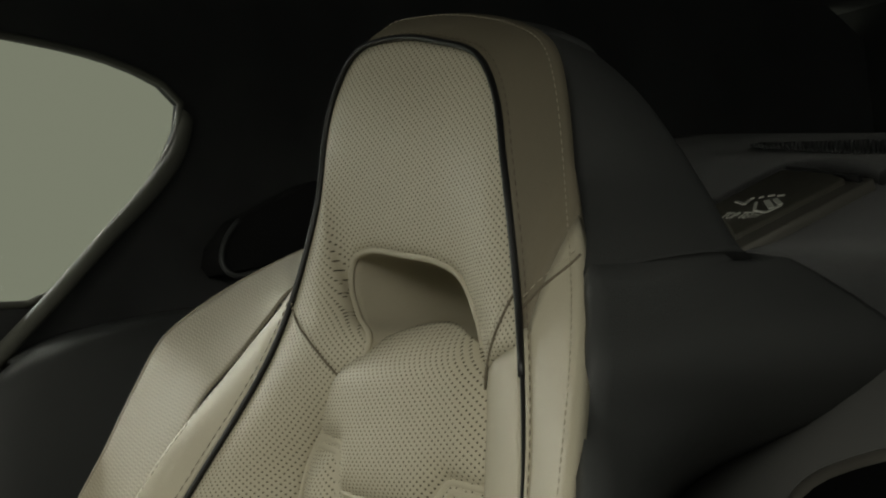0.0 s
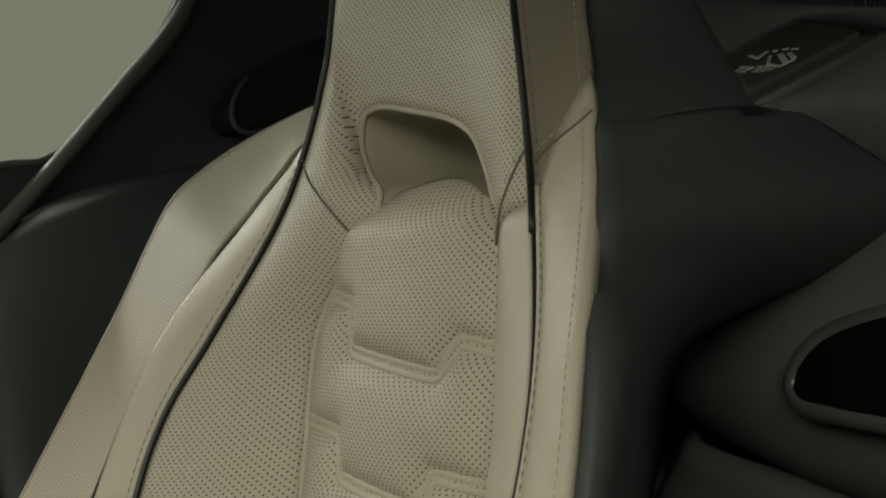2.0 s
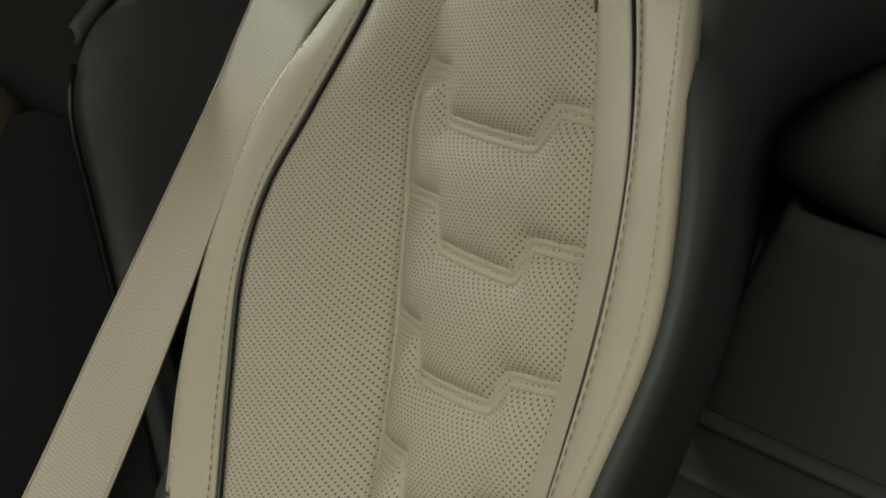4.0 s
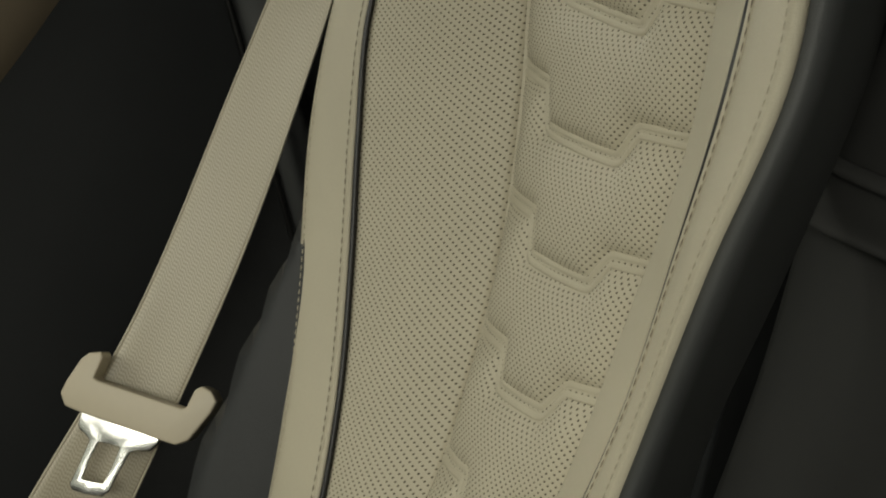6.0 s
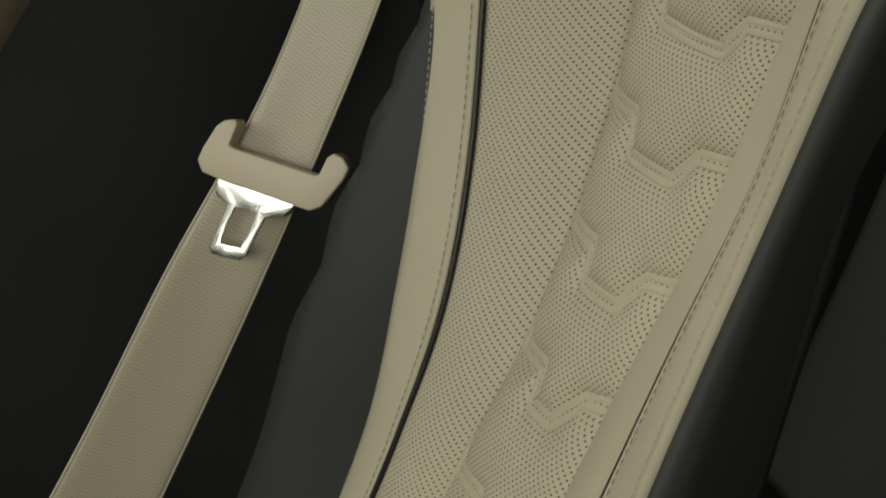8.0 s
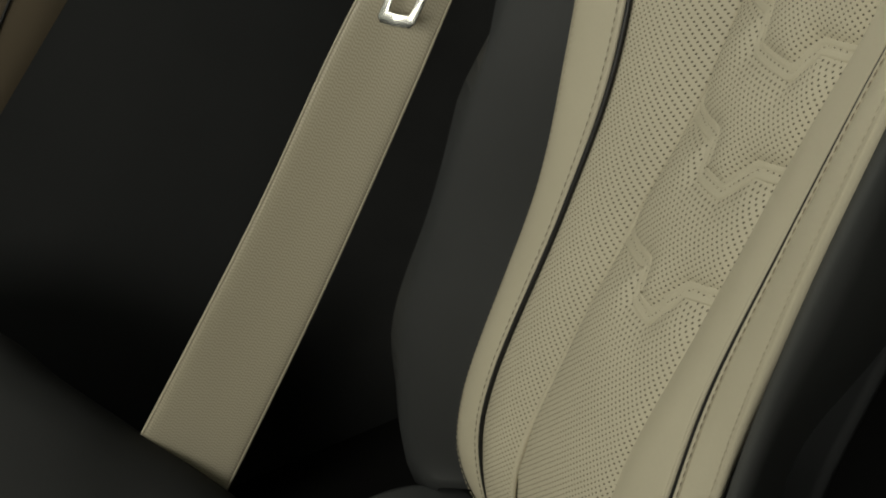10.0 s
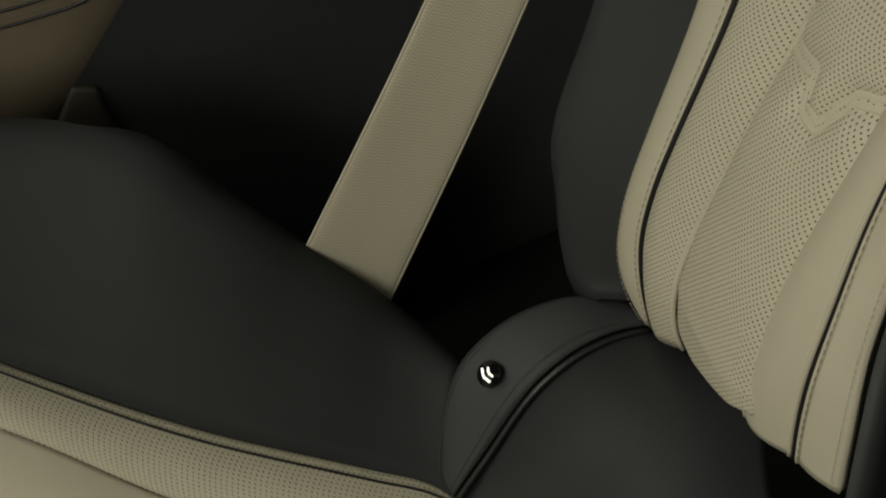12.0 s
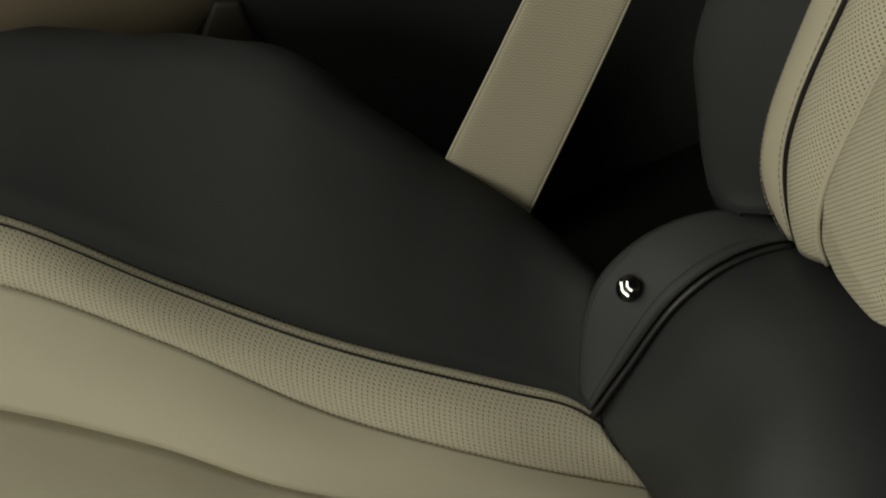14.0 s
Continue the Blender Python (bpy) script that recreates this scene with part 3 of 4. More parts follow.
NOTCH = [(-0.0226, 0.3660, 0.8559), (-0.0402, 0.3740, 0.8678), (-0.0515, 0.3790, 0.8826), (-0.0501, 0.3810, 0.8944), (-0.0381, 0.3810, 0.8976), (-0.0091, 0.3800, 0.8925), (0.0158, 0.3790, 0.8866), (0.0326, 0.3770, 0.8785), (0.0428, 0.3740, 0.8653), (0.0539, 0.3680, 0.8432)]
INNER = GRV + NOTCH + [(0.060, 0.357, 0.80)] + (mirror(GRV[4:-1])[::-1] + [(0.040, 0.112, 0.378), (0.042, 0.088, 0.338), (0.040, 0.080, 0.304)])
n_arch = 260


def match(curve, marks, n):
    """Sample a curve so that the given control places fall at the given fractions."""
    p = spline(curve, 1200)
    f = np.linspace(0, 1, 1200)
    ks = [(0.0, 0.0)] + [(t, f[np.argmin(np.linalg.norm(p - np.array(q), axis=1))]) for t, q in marks] + [(1.0, 1.0)]
    s = np.interp(np.linspace(0, 1, n), [k[0] for k in ks], [k[1] for k in ks])
    return np.stack([np.interp(s, f, p[:, i]) for i in range(3)], 1)


marks_p = [(0.12, PIPE[3]), (0.30, PIPE[8]), (0.385, PIPE[11]), (0.44, PIPE[13]), (0.50, PIPE[15]), (0.56, PIPE[17]), (0.615, PIPE[20]), (0.70, PIPE[23]), (0.88, PIPE[28])]
marks_i = [(0.12, INNER[4]), (0.30, INNER[9]), (0.385, INNER[11]), (0.44, INNER[14]), (0.50, INNER[15]), (0.56, INNER[17]), (0.615, INNER[20]), (0.70, INNER[22]), (0.88, INNER[28])]
marks_o = [(0.12, OUT[3]), (0.30, OUT[8]), (0.385, OUT[10]), (0.44, OUT[12]), (0.50, OUT[14]), (0.56, OUT[17]), (0.615, OUT[19]), (0.70, OUT[22]), (0.88, OUT[27])]
P, I, O = match(PIPE, marks_p, n_arch), match(INNER, marks_i, n_arch), match(OUT, marks_o, n_arch)

roll = np.clip((O[:, 2] - 0.86) / 0.06, 0, 1) * np.clip((np.arange(n_arch) / n_arch - 0.46) / 0.08, 0, 1)
eye = np.array((0.5, 0.0, 0.85))
O = eye + (O - eye) * (1 + 0.035 * roll)[:, None]


def puffed(a, b, nv, puff, dirn=(0, -1, 0.35)):
    """Grid from curve a to curve b, padded out in the middle."""
    d = np.array(dirn) / np.linalg.norm(dirn)
    v = np.linspace(0, 1, nv)[None, :, None]
    return a[:, None] * (1 - v) + b[:, None] * v + d[None, None] * (puff * np.sin(np.pi * v) ** 0.9)


low_r = int(np.argmax((np.arange(n_arch) > n_arch * 0.55) & (P[:, 2] < 0.850)))
back = sheet("backrest_panel", puffed(P, I, 18, 0.006)[: low_r + 1], M_PERF, seat, "cream perforated leather round the insert", thick=0.006, flat_uv=True)
band_g = puffed(O, P, 12, 0.0025, (0, -1, 0.3))
top_l = int(n_arch * 0.42)
top_r = int(np.argmax((np.arange(n_arch) > n_arch * 0.55) & ((O + P)[:, 2] / 2 < 0.873)))
sheet("outer_band", band_g[: top_l + 1], M_CREAM, seat, "smooth cream leather edge band", thick=0.006)
sheet("headrest_band", band_g[top_l : top_r + 1], M_TAUPE, seat, "taupe leather band round the headrest", thick=0.006)
sheet("outer_band", band_g[top_r:], M_CREAM, seat, "smooth cream leather edge band", thick=0.006)
fwd = np.array((0, -0.004, 0.001))
sheet("backrest_strip", puffed(P, I, 18, 0.005)[low_r:], M_CREAM, seat, "smooth cream leather strip beside the insert", thick=0.006)
tube("piping", P[: low_r + 3] + fwd * 0.35, 0.0015, M_PIPE, seat, "black leather piping")
tube("piping", P[low_r:] + fwd * 0.30, 0.0009, M_PIPE, seat, "thin dark seam line")
tube("welt", (P * 0.93 + I * 0.07)[low_r:] + fwd * 0.25, 0.0014, M_CREAM, seat, "cream welt beside the seam")
tube("welt", (P * 0.90 + O * 0.10)[low_r:] + fwd * 0.25, 0.0014, M_CREAM, seat, "cream welt beside the seam")
tube("welt", (P * 0.90 + O * 0.10)[: int(n_arch * 0.38)] + fwd * 0.25, 0.0016, M_CREAM, seat, "cream welt beside the piping")
tube("piping", I + np.array((0, 0.0005, 0)), 0.0016, M_CREAM, seat, "cream welt round the insert")
vv = lambda k, y: O * (1 - k) + P * k + np.array((0, y, -y * 0.2))
stitches("stitching", vv(0.84, -0.0024), M_THREAD_B, seat, r=0.0003, label="brown stitch row beside the piping")
stitches("stitching", vv(0.12, -0.0021), M_THREAD, seat, pitch=0.0040, length=0.0028, r=0.00032, label="cream stitch row on the band")


# insert with sewn channels
ZS = np.array([c[2] for c in GRV] + [0.845, 0.875])
YS = np.array([c[1] for c in GRV] + [0.369, 0.382])
AS = np.array([-c[0] for c in GRV] + [0.060, 0.050])
ROWS = [(-0.070, 0.816, -0.026, 0.791, 0.037, 0.782, 0.049, 0.796, 0.088, 0.788), (-0.074, 0.759, -0.025, 0.738, 0.032, 0.730, 0.041, 0.744, 0.088, 0.738), (-0.066, 0.704, -0.027, 0.683, 0.028, 0.679, 0.038, 0.692, 0.082, 0.689),
        (-0.060, 0.650, -0.017, 0.633, 0.029, 0.631, 0.038, 0.643, 0.075, 0.642), (-0.052, 0.595, -0.011, 0.582, 0.024, 0.581, 0.034, 0.593, 0.068, 0.593), (-0.048, 0.543, -0.007, 0.532, 0.021, 0.532, 0.030, 0.545, 0.060, 0.547),
        (-0.044, 0.494, -0.003, 0.485, 0.016, 0.485, 0.027, 0.498, 0.056, 0.501), (-0.042, 0.442, -0.001, 0.435, 0.014, 0.434, 0.026, 0.451, 0.056, 0.456)]


def row_line(r):
    xs, zs = r[0::2], r[1::2]
    return [(xs[0], zs[0]), (xs[1] - 0.005, zs[0] * 0.45 + zs[1] * 0.55 + 0.009), (xs[1], zs[1]), (xs[2], zs[2]), (xs[3], zs[3]), (xs[4], zs[4])]


def insert_y(x, z):
    a = np.interp(z, ZS, AS) + 0.012
    y = np.interp(z, ZS, YS)
    u = np.clip((x - 0.006) / a, -1, 1)
    flat = 0.2 + 0.8 * np.clip((z - 0.30) / 0.10, 0, 1)
    return y + 0.004 - 0.013 * flat * (1 - u * u) ** 0.8


def channel_gap(x, z):
    """Distance to the nearest sewn channel."""
    best = np.full(np.shape(x), 9.0)
    for r in ROWS:
        l = row_line(r)
        for (x0, z0), (x1, z1) in zip(l, l[1:]):
            t = np.clip(((x - x0) * (x1 - x0) + (z - z0) * (z1 - z0)) / ((x1 - x0) ** 2 + (z1 - z0) ** 2), 0, 1)
            best = np.minimum(best, np.hypot(x - x0 - t * (x1 - x0), z - z0 - t * (z1 - z0)))
    return best


def insert_grid(nu, nv):
    z = np.linspace(0.305, 0.862, nu)[:, None]
    v = np.linspace(-1, 1, nv)[None, :]
    a = np.interp(z, ZS, AS) + 0.012
    x = v * a + 0.006 * np.ones_like(z)
    top = np.clip((z - 0.80) / 0.072, 0, 1)
    x = x * (1 - 0.25 * top**2)
    zz = z - 0.022 * top**2 * v**2 + 0.30 * x * np.clip((0.42 - z) / 0.12, 0, 1)
    y = insert_y(x, zz)
    gap = channel_gap(x, zz)
    pad = 1 - np.exp(-np.maximum(gap - 0.0030, 0) / 0.0055)
    pad = pad * (0.15 + 0.85 * np.clip((0.86 - np.abs(v)) / 0.22, 0, 1) ** 0.6)
    y = y - 0.0068 * pad * np.clip((zz - 0.27) / 0.1, 0.2, 1) + 0.016 * np.clip((zz - 0.838) / 0.02, 0, 1.4) ** 2
    return np.stack([x, y, zz], 2)


sheet("insert", insert_grid(380, 90), M_PERF, seat, "cream perforated insert padded between sewn channels", thick=0.01, flat_uv=True)
for r in ROWS:
    l = np.array(row_line(r))
    pts = np.concatenate([np.linspace(a, b, 14, endpoint=False) for a, b in zip(l, l[1:])] + [l[-1:]])
    k = np.ones(3) / 3
    pad = np.pad(pts, ((1, 1), (0, 0)), mode="edge")
    pts = np.stack([np.convolve(pad[:, c], k, "valid") for c in (0, 1)], 1)
    t = np.gradient(pts, axis=0)
    t /= np.linalg.norm(t, axis=1, keepdims=True)
    nn = np.stack([-t[:, 1], t[:, 0]], 1)
    g = []
    for w, lift in ((-0.0040, 0.0018), (-0.0032, -0.0004), (-0.0021, -0.0010), (-0.0009, -0.0003), (0.0, 0.0004), (0.0009, -0.0003), (0.0021, -0.0010), (0.0032, -0.0004), (0.0040, 0.0018)):
        q = pts + nn * w
        g.append(np.stack([q[:, 0], insert_y(q[:, 0], q[:, 1]) + lift, q[:, 1]], 1))
    ch = sheet("sewn_channel", np.array(g).transpose(1, 0, 2), M_CREAM, seat, "smooth cream sewn channel", thick=0.002)
    stitches("stitching", g[4] + np.array((0, -0.0002, 0)), M_THREAD, ch, pitch=0.0030, length=0.0022, r=0.0003)

# hollow below the headrest
NP = spline([GRV[-1]] + NOTCH + [(0.060, 0.357, 0.80)], 60)
mid = np.array((0.0, 0.44, 0.85))
G = np.stack([NP, NP * 0.98 + mid * 0.02 + np.array((0, 0.004, 0)), NP * 0.93 + mid * 0.07 + np.array((0, 0.022, 0)), NP * 0.75 + mid * 0.25 + np.array((0, 0.045, 0)), NP * 0.4 + mid * 0.6 + np.array((0, 0.035, 0)), NP * 0.05 + mid * 0.95 + np.array((0, 0.02, 0))], 0)
G = np.array([spline(G[:, i], 20) for i in range(60)])
sheet("hollow_lining", G, M_CREAM, seat, "plain cream leather lining of the hollow", thick=0.003)
# seams of the shoulder panels
def seam_on(a, b, puff, za, zb, right, dirn=(0, -1, 0.35)):
    """A seam across a padded panel from one edge curve to the other."""
    g = puffed(a, b, 18, puff, dirn)
    half = np.arange(n_arch) > n_arch / 2
    pick = lambda c, z: int(np.argmin(np.abs(c[:, 2] - z) + 9.0 * (half != right)))
    i0, i1 = pick(a, za), pick(b, zb)
    pts = []
    for k in range(18):
        f = i0 + (i1 - i0) * (k / 17) ** 1.3
        lo = int(f)
        pts.append(g[lo, k] * (1 - f + lo) + g[lo + 1, k] * (f - lo) + np.array((0, -0.0002, 0)))
    tube("seam", pts, 0.0006, M_THREAD_B, seat, "fine sewn seam", n=40, sides=6)
    stitches("stitching", [tuple(q + np.array((0, -0.0004, 0.003))) for q in pts], M_THREAD, seat, pitch=0.004, length=0.0028, r=0.0003)


seam_on(P, I, 0.006, 0.880, 0.836, False)
seam_on(P, I, 0.006, 0.868, 0.826, True)
seam_on(O, P, 0.0025, 0.882, 0.864, True, (0, -1, 0.3))

# black shell: side and back of the seat
SH = []
for dx, dy, dz in ((-0.004, 0.006, 0.0), (-0.006, 0.018, 0.0), (-0.008, 0.035, 0.0), (-0.014, 0.055, -0.004), (-0.035, 0.075, -0.015)):
    c = O.copy()
    up_f = np.clip((c[:, 2] - 0.82) / 0.16, 0, 1)[:, None]
    sgn = np.tanh(c[:, :1] / 0.05)
    c = c + np.concatenate([sgn * dx * (1 - 0.3 * up_f), np.full_like(sgn, dy) * (1 - 0.35 * up_f), np.full_like(sgn, dz) - 0.008 * up_f], 1)
    SH.append(c)
G = np.stack(SH, 1)
G = np.array([spline(G[i], 16) for i in range(n_arch)])
sheet("shell", G[: int(n_arch * 0.55)], M_HIDE, seat, "black leather seat shell", thick=0.006)
G = loft([[tuple(p * np.array((0.55, 1, 1)) + np.array((0, 0.05, -0.02))) for p in SH[-1][8:-8:6] if p[2] < 0.90 and p[0] < 0.0], [tuple(p * np.array((0.3, 1, 1)) + np.array((0, 0.065, -0.045))) for p in SH[-1][8:-8:6] if p[2] < 0.90 and p[0] < 0.0], [(0.0, float(p[1]) + 0.070, float(p[2]) - 0.060) for p in SH[-1][8:-8:6] if p[2] < 0.90 and p[0] < 0.0]], 60, 10)
sheet("back_cover", G, M_DARK, seat, "black leather back of the seat", thick=0.006)
RO = [(0.045, 0.425, 0.986), (0.066, 0.417, 0.967), (0.083, 0.406, 0.947), (0.104, 0.391, 0.904), (0.121, 0.365, 0.859), (0.152, 0.319, 0.80), (0.166, 0.289, 0.74), (0.156, 0.258, 0.68), (0.142, 0.234, 0.62), (0.125, 0.207, 0.56), (0.116, 0.178, 0.50), (0.115, 0.150, 0.44), (0.115, 0.116, 0.37), (0.111, 0.102, 0.312)]
RB = [(0.020, 0.450, 0.991), (0.055, 0.450, 0.973), (0.089, 0.450, 0.929), (0.109, 0.450, 0.896), (0.130, 0.440, 0.868), (0.148, 0.385, 0.835), (0.166, 0.335, 0.79), (0.169, 0.305, 0.73), (0.158, 0.274, 0.665), (0.146, 0.250, 0.60), (0.133, 0.222, 0.53), (0.128, 0.195, 0.46), (0.126, 0.160, 0.385), (0.122, 0.135, 0.315)]
ro, rb = np.array(RO) * np.array((-1, 1, 1)) + np.array((0.008, 0.008, 0)), np.array(RB) * np.array((-1, 1, 1)) + np.array((0.012, 0.008, 0))
md = ro * 0.5 + rb * 0.5 + np.array((0.004, 0.004, 0))
bk = rb + np.array((0.015, 0.022, -0.02))
sheet("shoulder", loft([[tuple(q) for q in c] for c in (ro, md, rb, bk)], 60, 20), M_HIDE, seat, "black leather side of the shell", thick=0.006)


def wing(rows, bulge):
    """Skin over rows that run from the band's edge back to the rear outline, padded out towards the cabin."""
    out = []
    for k, (a, b) in enumerate(rows):
        a, b = np.array(a), np.array(b)
        far = [1 + 0.040 * min(1.0, max(0.0, (q[2] - 0.875) / 0.04)) for q in (a, b)]
        a, b = eye + (a - eye) * far[0], eye + (b - eye) * far[1]
        side = np.array((0.70, -0.30, 0.25)) * bulge * min(1.0, k / 3 + 0.1)
        out.append([tuple(a), tuple(a * 0.67 + b * 0.33 + side), tuple(a * 0.33 + b * 0.67 + side), tuple(b), tuple(b + np.array((-0.02, 0.015, -0.012)))])
    return loft(out, 24, 60)


SEAM_A, SEAM_B = (0.1114, 0.372, 0.8714), (0.0982, 0.480, 0.8783)
HEAD = [((0.0438, 0.425, 0.9848), (0.0205, 0.45, 0.9903)), ((0.0613, 0.418, 0.9729), (0.0491, 0.455, 0.9715)), ((0.0729, 0.411, 0.9532), (0.0659, 0.46, 0.9527)), ((0.0797, 0.405, 0.9353), (0.0783, 0.465, 0.9312)),
        ((0.0858, 0.398, 0.9112), (0.0896, 0.47, 0.9066)), ((0.0993, 0.384, 0.8873), (0.0977, 0.475, 0.8836)), (SEAM_A, SEAM_B)]
ED = [tuple(np.array(q) + np.array((0.001, 0.003, 0.0))) for q in OUTR[::-1]]
lerp4 = lambda a, b: [a] + [tuple(np.array(a) * (1 - k) + np.array(b) * k + np.array((0.0056, -0.0024, 0.002))) for k in (0.33, 0.67)] + [b]
SIDE = [lerp4(SEAM_A, SEAM_B), lerp4((0.1164, 0.366, 0.8628), (0.0839, 0.52, 0.8723)), lerp4((0.1206, 0.36, 0.8526), (0.0795, 0.56, 0.857)), lerp4((0.1279, 0.35, 0.8388), (0.0826, 0.6, 0.8339)), lerp4((0.1304, 0.34, 0.8203), (0.0151, 0.7000, 0.7957)),
        [ED[1], (0.1352, 0.3540, 0.7936), (-0.0093, 0.5190, 0.7660), (-0.1372, 0.6790, 0.7377)],
        [ED[2], (0.1400, 0.3240, 0.7274), (0.0399, 0.4290, 0.6884), (-0.1505, 0.6090, 0.6180)],
        [ED[3], (0.1250, 0.2930, 0.6598), (0.0360, 0.3780, 0.6082), (-0.1254, 0.4980, 0.5249)],
        [ED[4], (0.1015, 0.2690, 0.5893), (-0.0043, 0.3540, 0.5130), (-0.1896, 0.4740, 0.3899)],
        [ED[5], (0.0942, 0.2420, 0.5266), (-0.0140, 0.3270, 0.4293), (-0.2275, 0.4470, 0.2578)],
        [ED[6], (0.0862, 0.2130, 0.4605), (-0.0293, 0.2980, 0.3367), (-0.2789, 0.4180, 0.1003)],
        [ED[7], (0.0459, 0.1850, 0.3598), (-0.1225, 0.2700, 0.1658), (-0.4310, 0.3900, -0.1718)],
        [ED[8], (0.0385, 0.1640, 0.2966), (-0.1494, 0.2490, 0.0571), (-0.5043, 0.3690, -0.3743)],
        [ED[9], (0.0419, 0.1480, 0.2499), (-0.1576, 0.2330, -0.0282), (-0.5492, 0.3530, -0.5480)],
        [ED[10], (0.0402, 0.1360, 0.2027), (-0.1716, 0.2210, -0.1143), (-0.6002, 0.3410, -0.7258)],
        [(0.1010, 0.0810, 0.2340), (0.0302, 0.1160, 0.1227), (-0.1816, 0.2010, -0.1943), (-0.6102, 0.3210, -0.8058)]]
G = wing(HEAD, 0.008)
sheet("headrest_side", G, M_HIDE, seat, "black leather side of the headrest", thick=0.006)
tube("seam", G[3:14, -1] + np.array((0.0002, -0.0004, -0.0004)), 0.0005, M_PIPE, seat, "dark seam")
sheet("shoulder", loft(SIDE, 24, 110), M_HIDE, seat, "black leather shoulder and flank of the shell", thick=0.006)
FL = [(-0.1540, 0.3369, 0.7400), (-0.1540, 0.2872, 0.6850), (-0.1500, 0.2406, 0.6300), (-0.1500, 0.1980, 0.5760), (-0.1500, 0.1583, 0.5220), (-0.1500, 0.1216, 0.4680), (-0.1500, 0.0880, 0.4140), (-0.1500, 0.0573, 0.3600), (-0.1480, 0.0445, 0.3208), (-0.1440, 0.0365, 0.2909), (-0.1360, 0.0355, 0.2702), (-0.1200, 0.0421, 0.2628)]
FA = [(-0.158, 0.305, 0.745), (-0.151, 0.278, 0.690), (-0.138, 0.245, 0.630), (-0.124, 0.208, 0.562), (-0.117, 0.178, 0.500), (-0.115, 0.160, 0.460), (-0.115, 0.135, 0.415), (-0.115, 0.096, 0.362), (-0.113, 0.076, 0.322), (-0.111, 0.067, 0.290), (-0.108, 0.066, 0.268), (-0.104, 0.070, 0.255)]
fa, fl = spline(FA, 50), spline(FL, 50)
md = fa * 0.45 + fl * 0.55 + np.array((0, -0.006, 0.003))
md, ed = md + np.array((0, 0.006, 0)), fl + np.array((0.002, 0.016, -0.004))
G = np.stack([fa + np.array((0.002, 0.012, 0)), md, fl * 0.75 + md * 0.25, fl, fl * 0.7 + ed * 0.3, ed, fl + np.array((0.02, 0.08, -0.01))], 1)
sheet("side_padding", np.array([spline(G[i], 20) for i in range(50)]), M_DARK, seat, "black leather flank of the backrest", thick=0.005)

# cushion
E1 = [(-0.0850, -0.0780, 0.1780), (-0.1000, -0.0909, 0.1915), (-0.1120, -0.1223, 0.2122), (-0.1400, -0.2073, 0.2721), (-0.1750, -0.2874, 0.3370), (-0.2000, -0.3588, 0.4127), (-0.2150, -0.4400, 0.4680), (-0.2220, -0.5200, 0.4930)]
S2 = [(-0.050, -0.066, 0.1402), (-0.057, -0.1011, 0.1654), (-0.065, -0.1385, 0.1941), (-0.095, -0.2222, 0.2553), (-0.130, -0.2936, 0.3259), (-0.160, -0.3683, 0.392), (-0.175, -0.44, 0.432), (-0.185, -0.52, 0.455)]
S3 = [(-0.020, -0.055, 0.120), (-0.028, -0.10, 0.150), (-0.036, -0.15, 0.178), (-0.060, -0.258, 0.247), (-0.085, -0.319, 0.295), (-0.110, -0.394, 0.346), (-0.125, -0.46, 0.385), (-0.135, -0.53, 0.41)]
e1, s2, s3 = spline(E1, 90), spline(S2, 90), spline(S3, 90)
padn = np.array((0.25, -0.35, 0.9))
for m, nm in ((1, "outer"), (-1, "inner")):
    f = np.array((m, 1, 1.0))
    sheet("cushion_bolster", puffed(e1 * f, s2 * f, 16, 0.013, padn * f), M_PERF_FINE, seat, "cream perforated cushion bolster", thick=0.006, across=0.5)
    sheet("cushion_panel", puffed(s2 * f, s3 * f, 16, 0.006, padn * f), M_CREAM, seat, "smooth cream cushion panel", thick=0.006)
    pl = (e1 * 0.82 + s2 * 0.18) * f
    tube("cushion_piping", pl + padn * f * 0.0078, 0.0009, M_PIPE, seat, "black leather piping")
    stitches("stitching", (e1 * 0.90 + s2 * 0.10) * f + padn * f * 0.0050, M_THREAD, seat)
    stitches("stitching", s2 * f + padn * f * 0.0008, M_THREAD_B, seat, pitch=0.004, length=0.0026, r=0.0003)
    far = [(-0.14, -0.0538, 0.229), (-0.165, -0.0646, 0.2359), (-0.185, -0.079, 0.2535), (-0.197, -0.0955, 0.2803), (-0.207, -0.1146, 0.3099), (-0.215, -0.1327, 0.341), (-0.228, -0.1524, 0.3699), (-0.243, -0.1667, 0.3931), (-0.258, -0.1857, 0.4069), (-0.28, -0.2374, 0.4257), (-0.295, -0.2867, 0.4442), (-0.31, -0.3374, 0.462), (-0.315, -0.44, 0.475), (-0.315, -0.52, 0.48)]
    farl = spline(far, 90)
    mids = (e1 * 0.5 + farl * 0.5) + np.array((0, 0, 0.004))
    low = (e1 * 0.97 + farl * 0.03) + np.array((0.004, -0.002, -0.003))
    low2 = (e1 * 0.85 + farl * 0.15) + np.array((0, 0, -0.001))
    over = farl + np.array((-0.012, 0.004, -0.012))
    over2 = farl + np.array((-0.025, 0.010, -0.05))
    over3 = farl * np.array((1, 1, 0.0)) + np.array((-0.02, 0.01, 0.03))
    G = np.stack([low, low2, mids, farl, over, over2, over3], 1) * f
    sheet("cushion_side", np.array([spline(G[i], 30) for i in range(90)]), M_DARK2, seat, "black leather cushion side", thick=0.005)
cen = s3 * np.array((0, 1, 1)) + np.array((0, 0, -0.012))
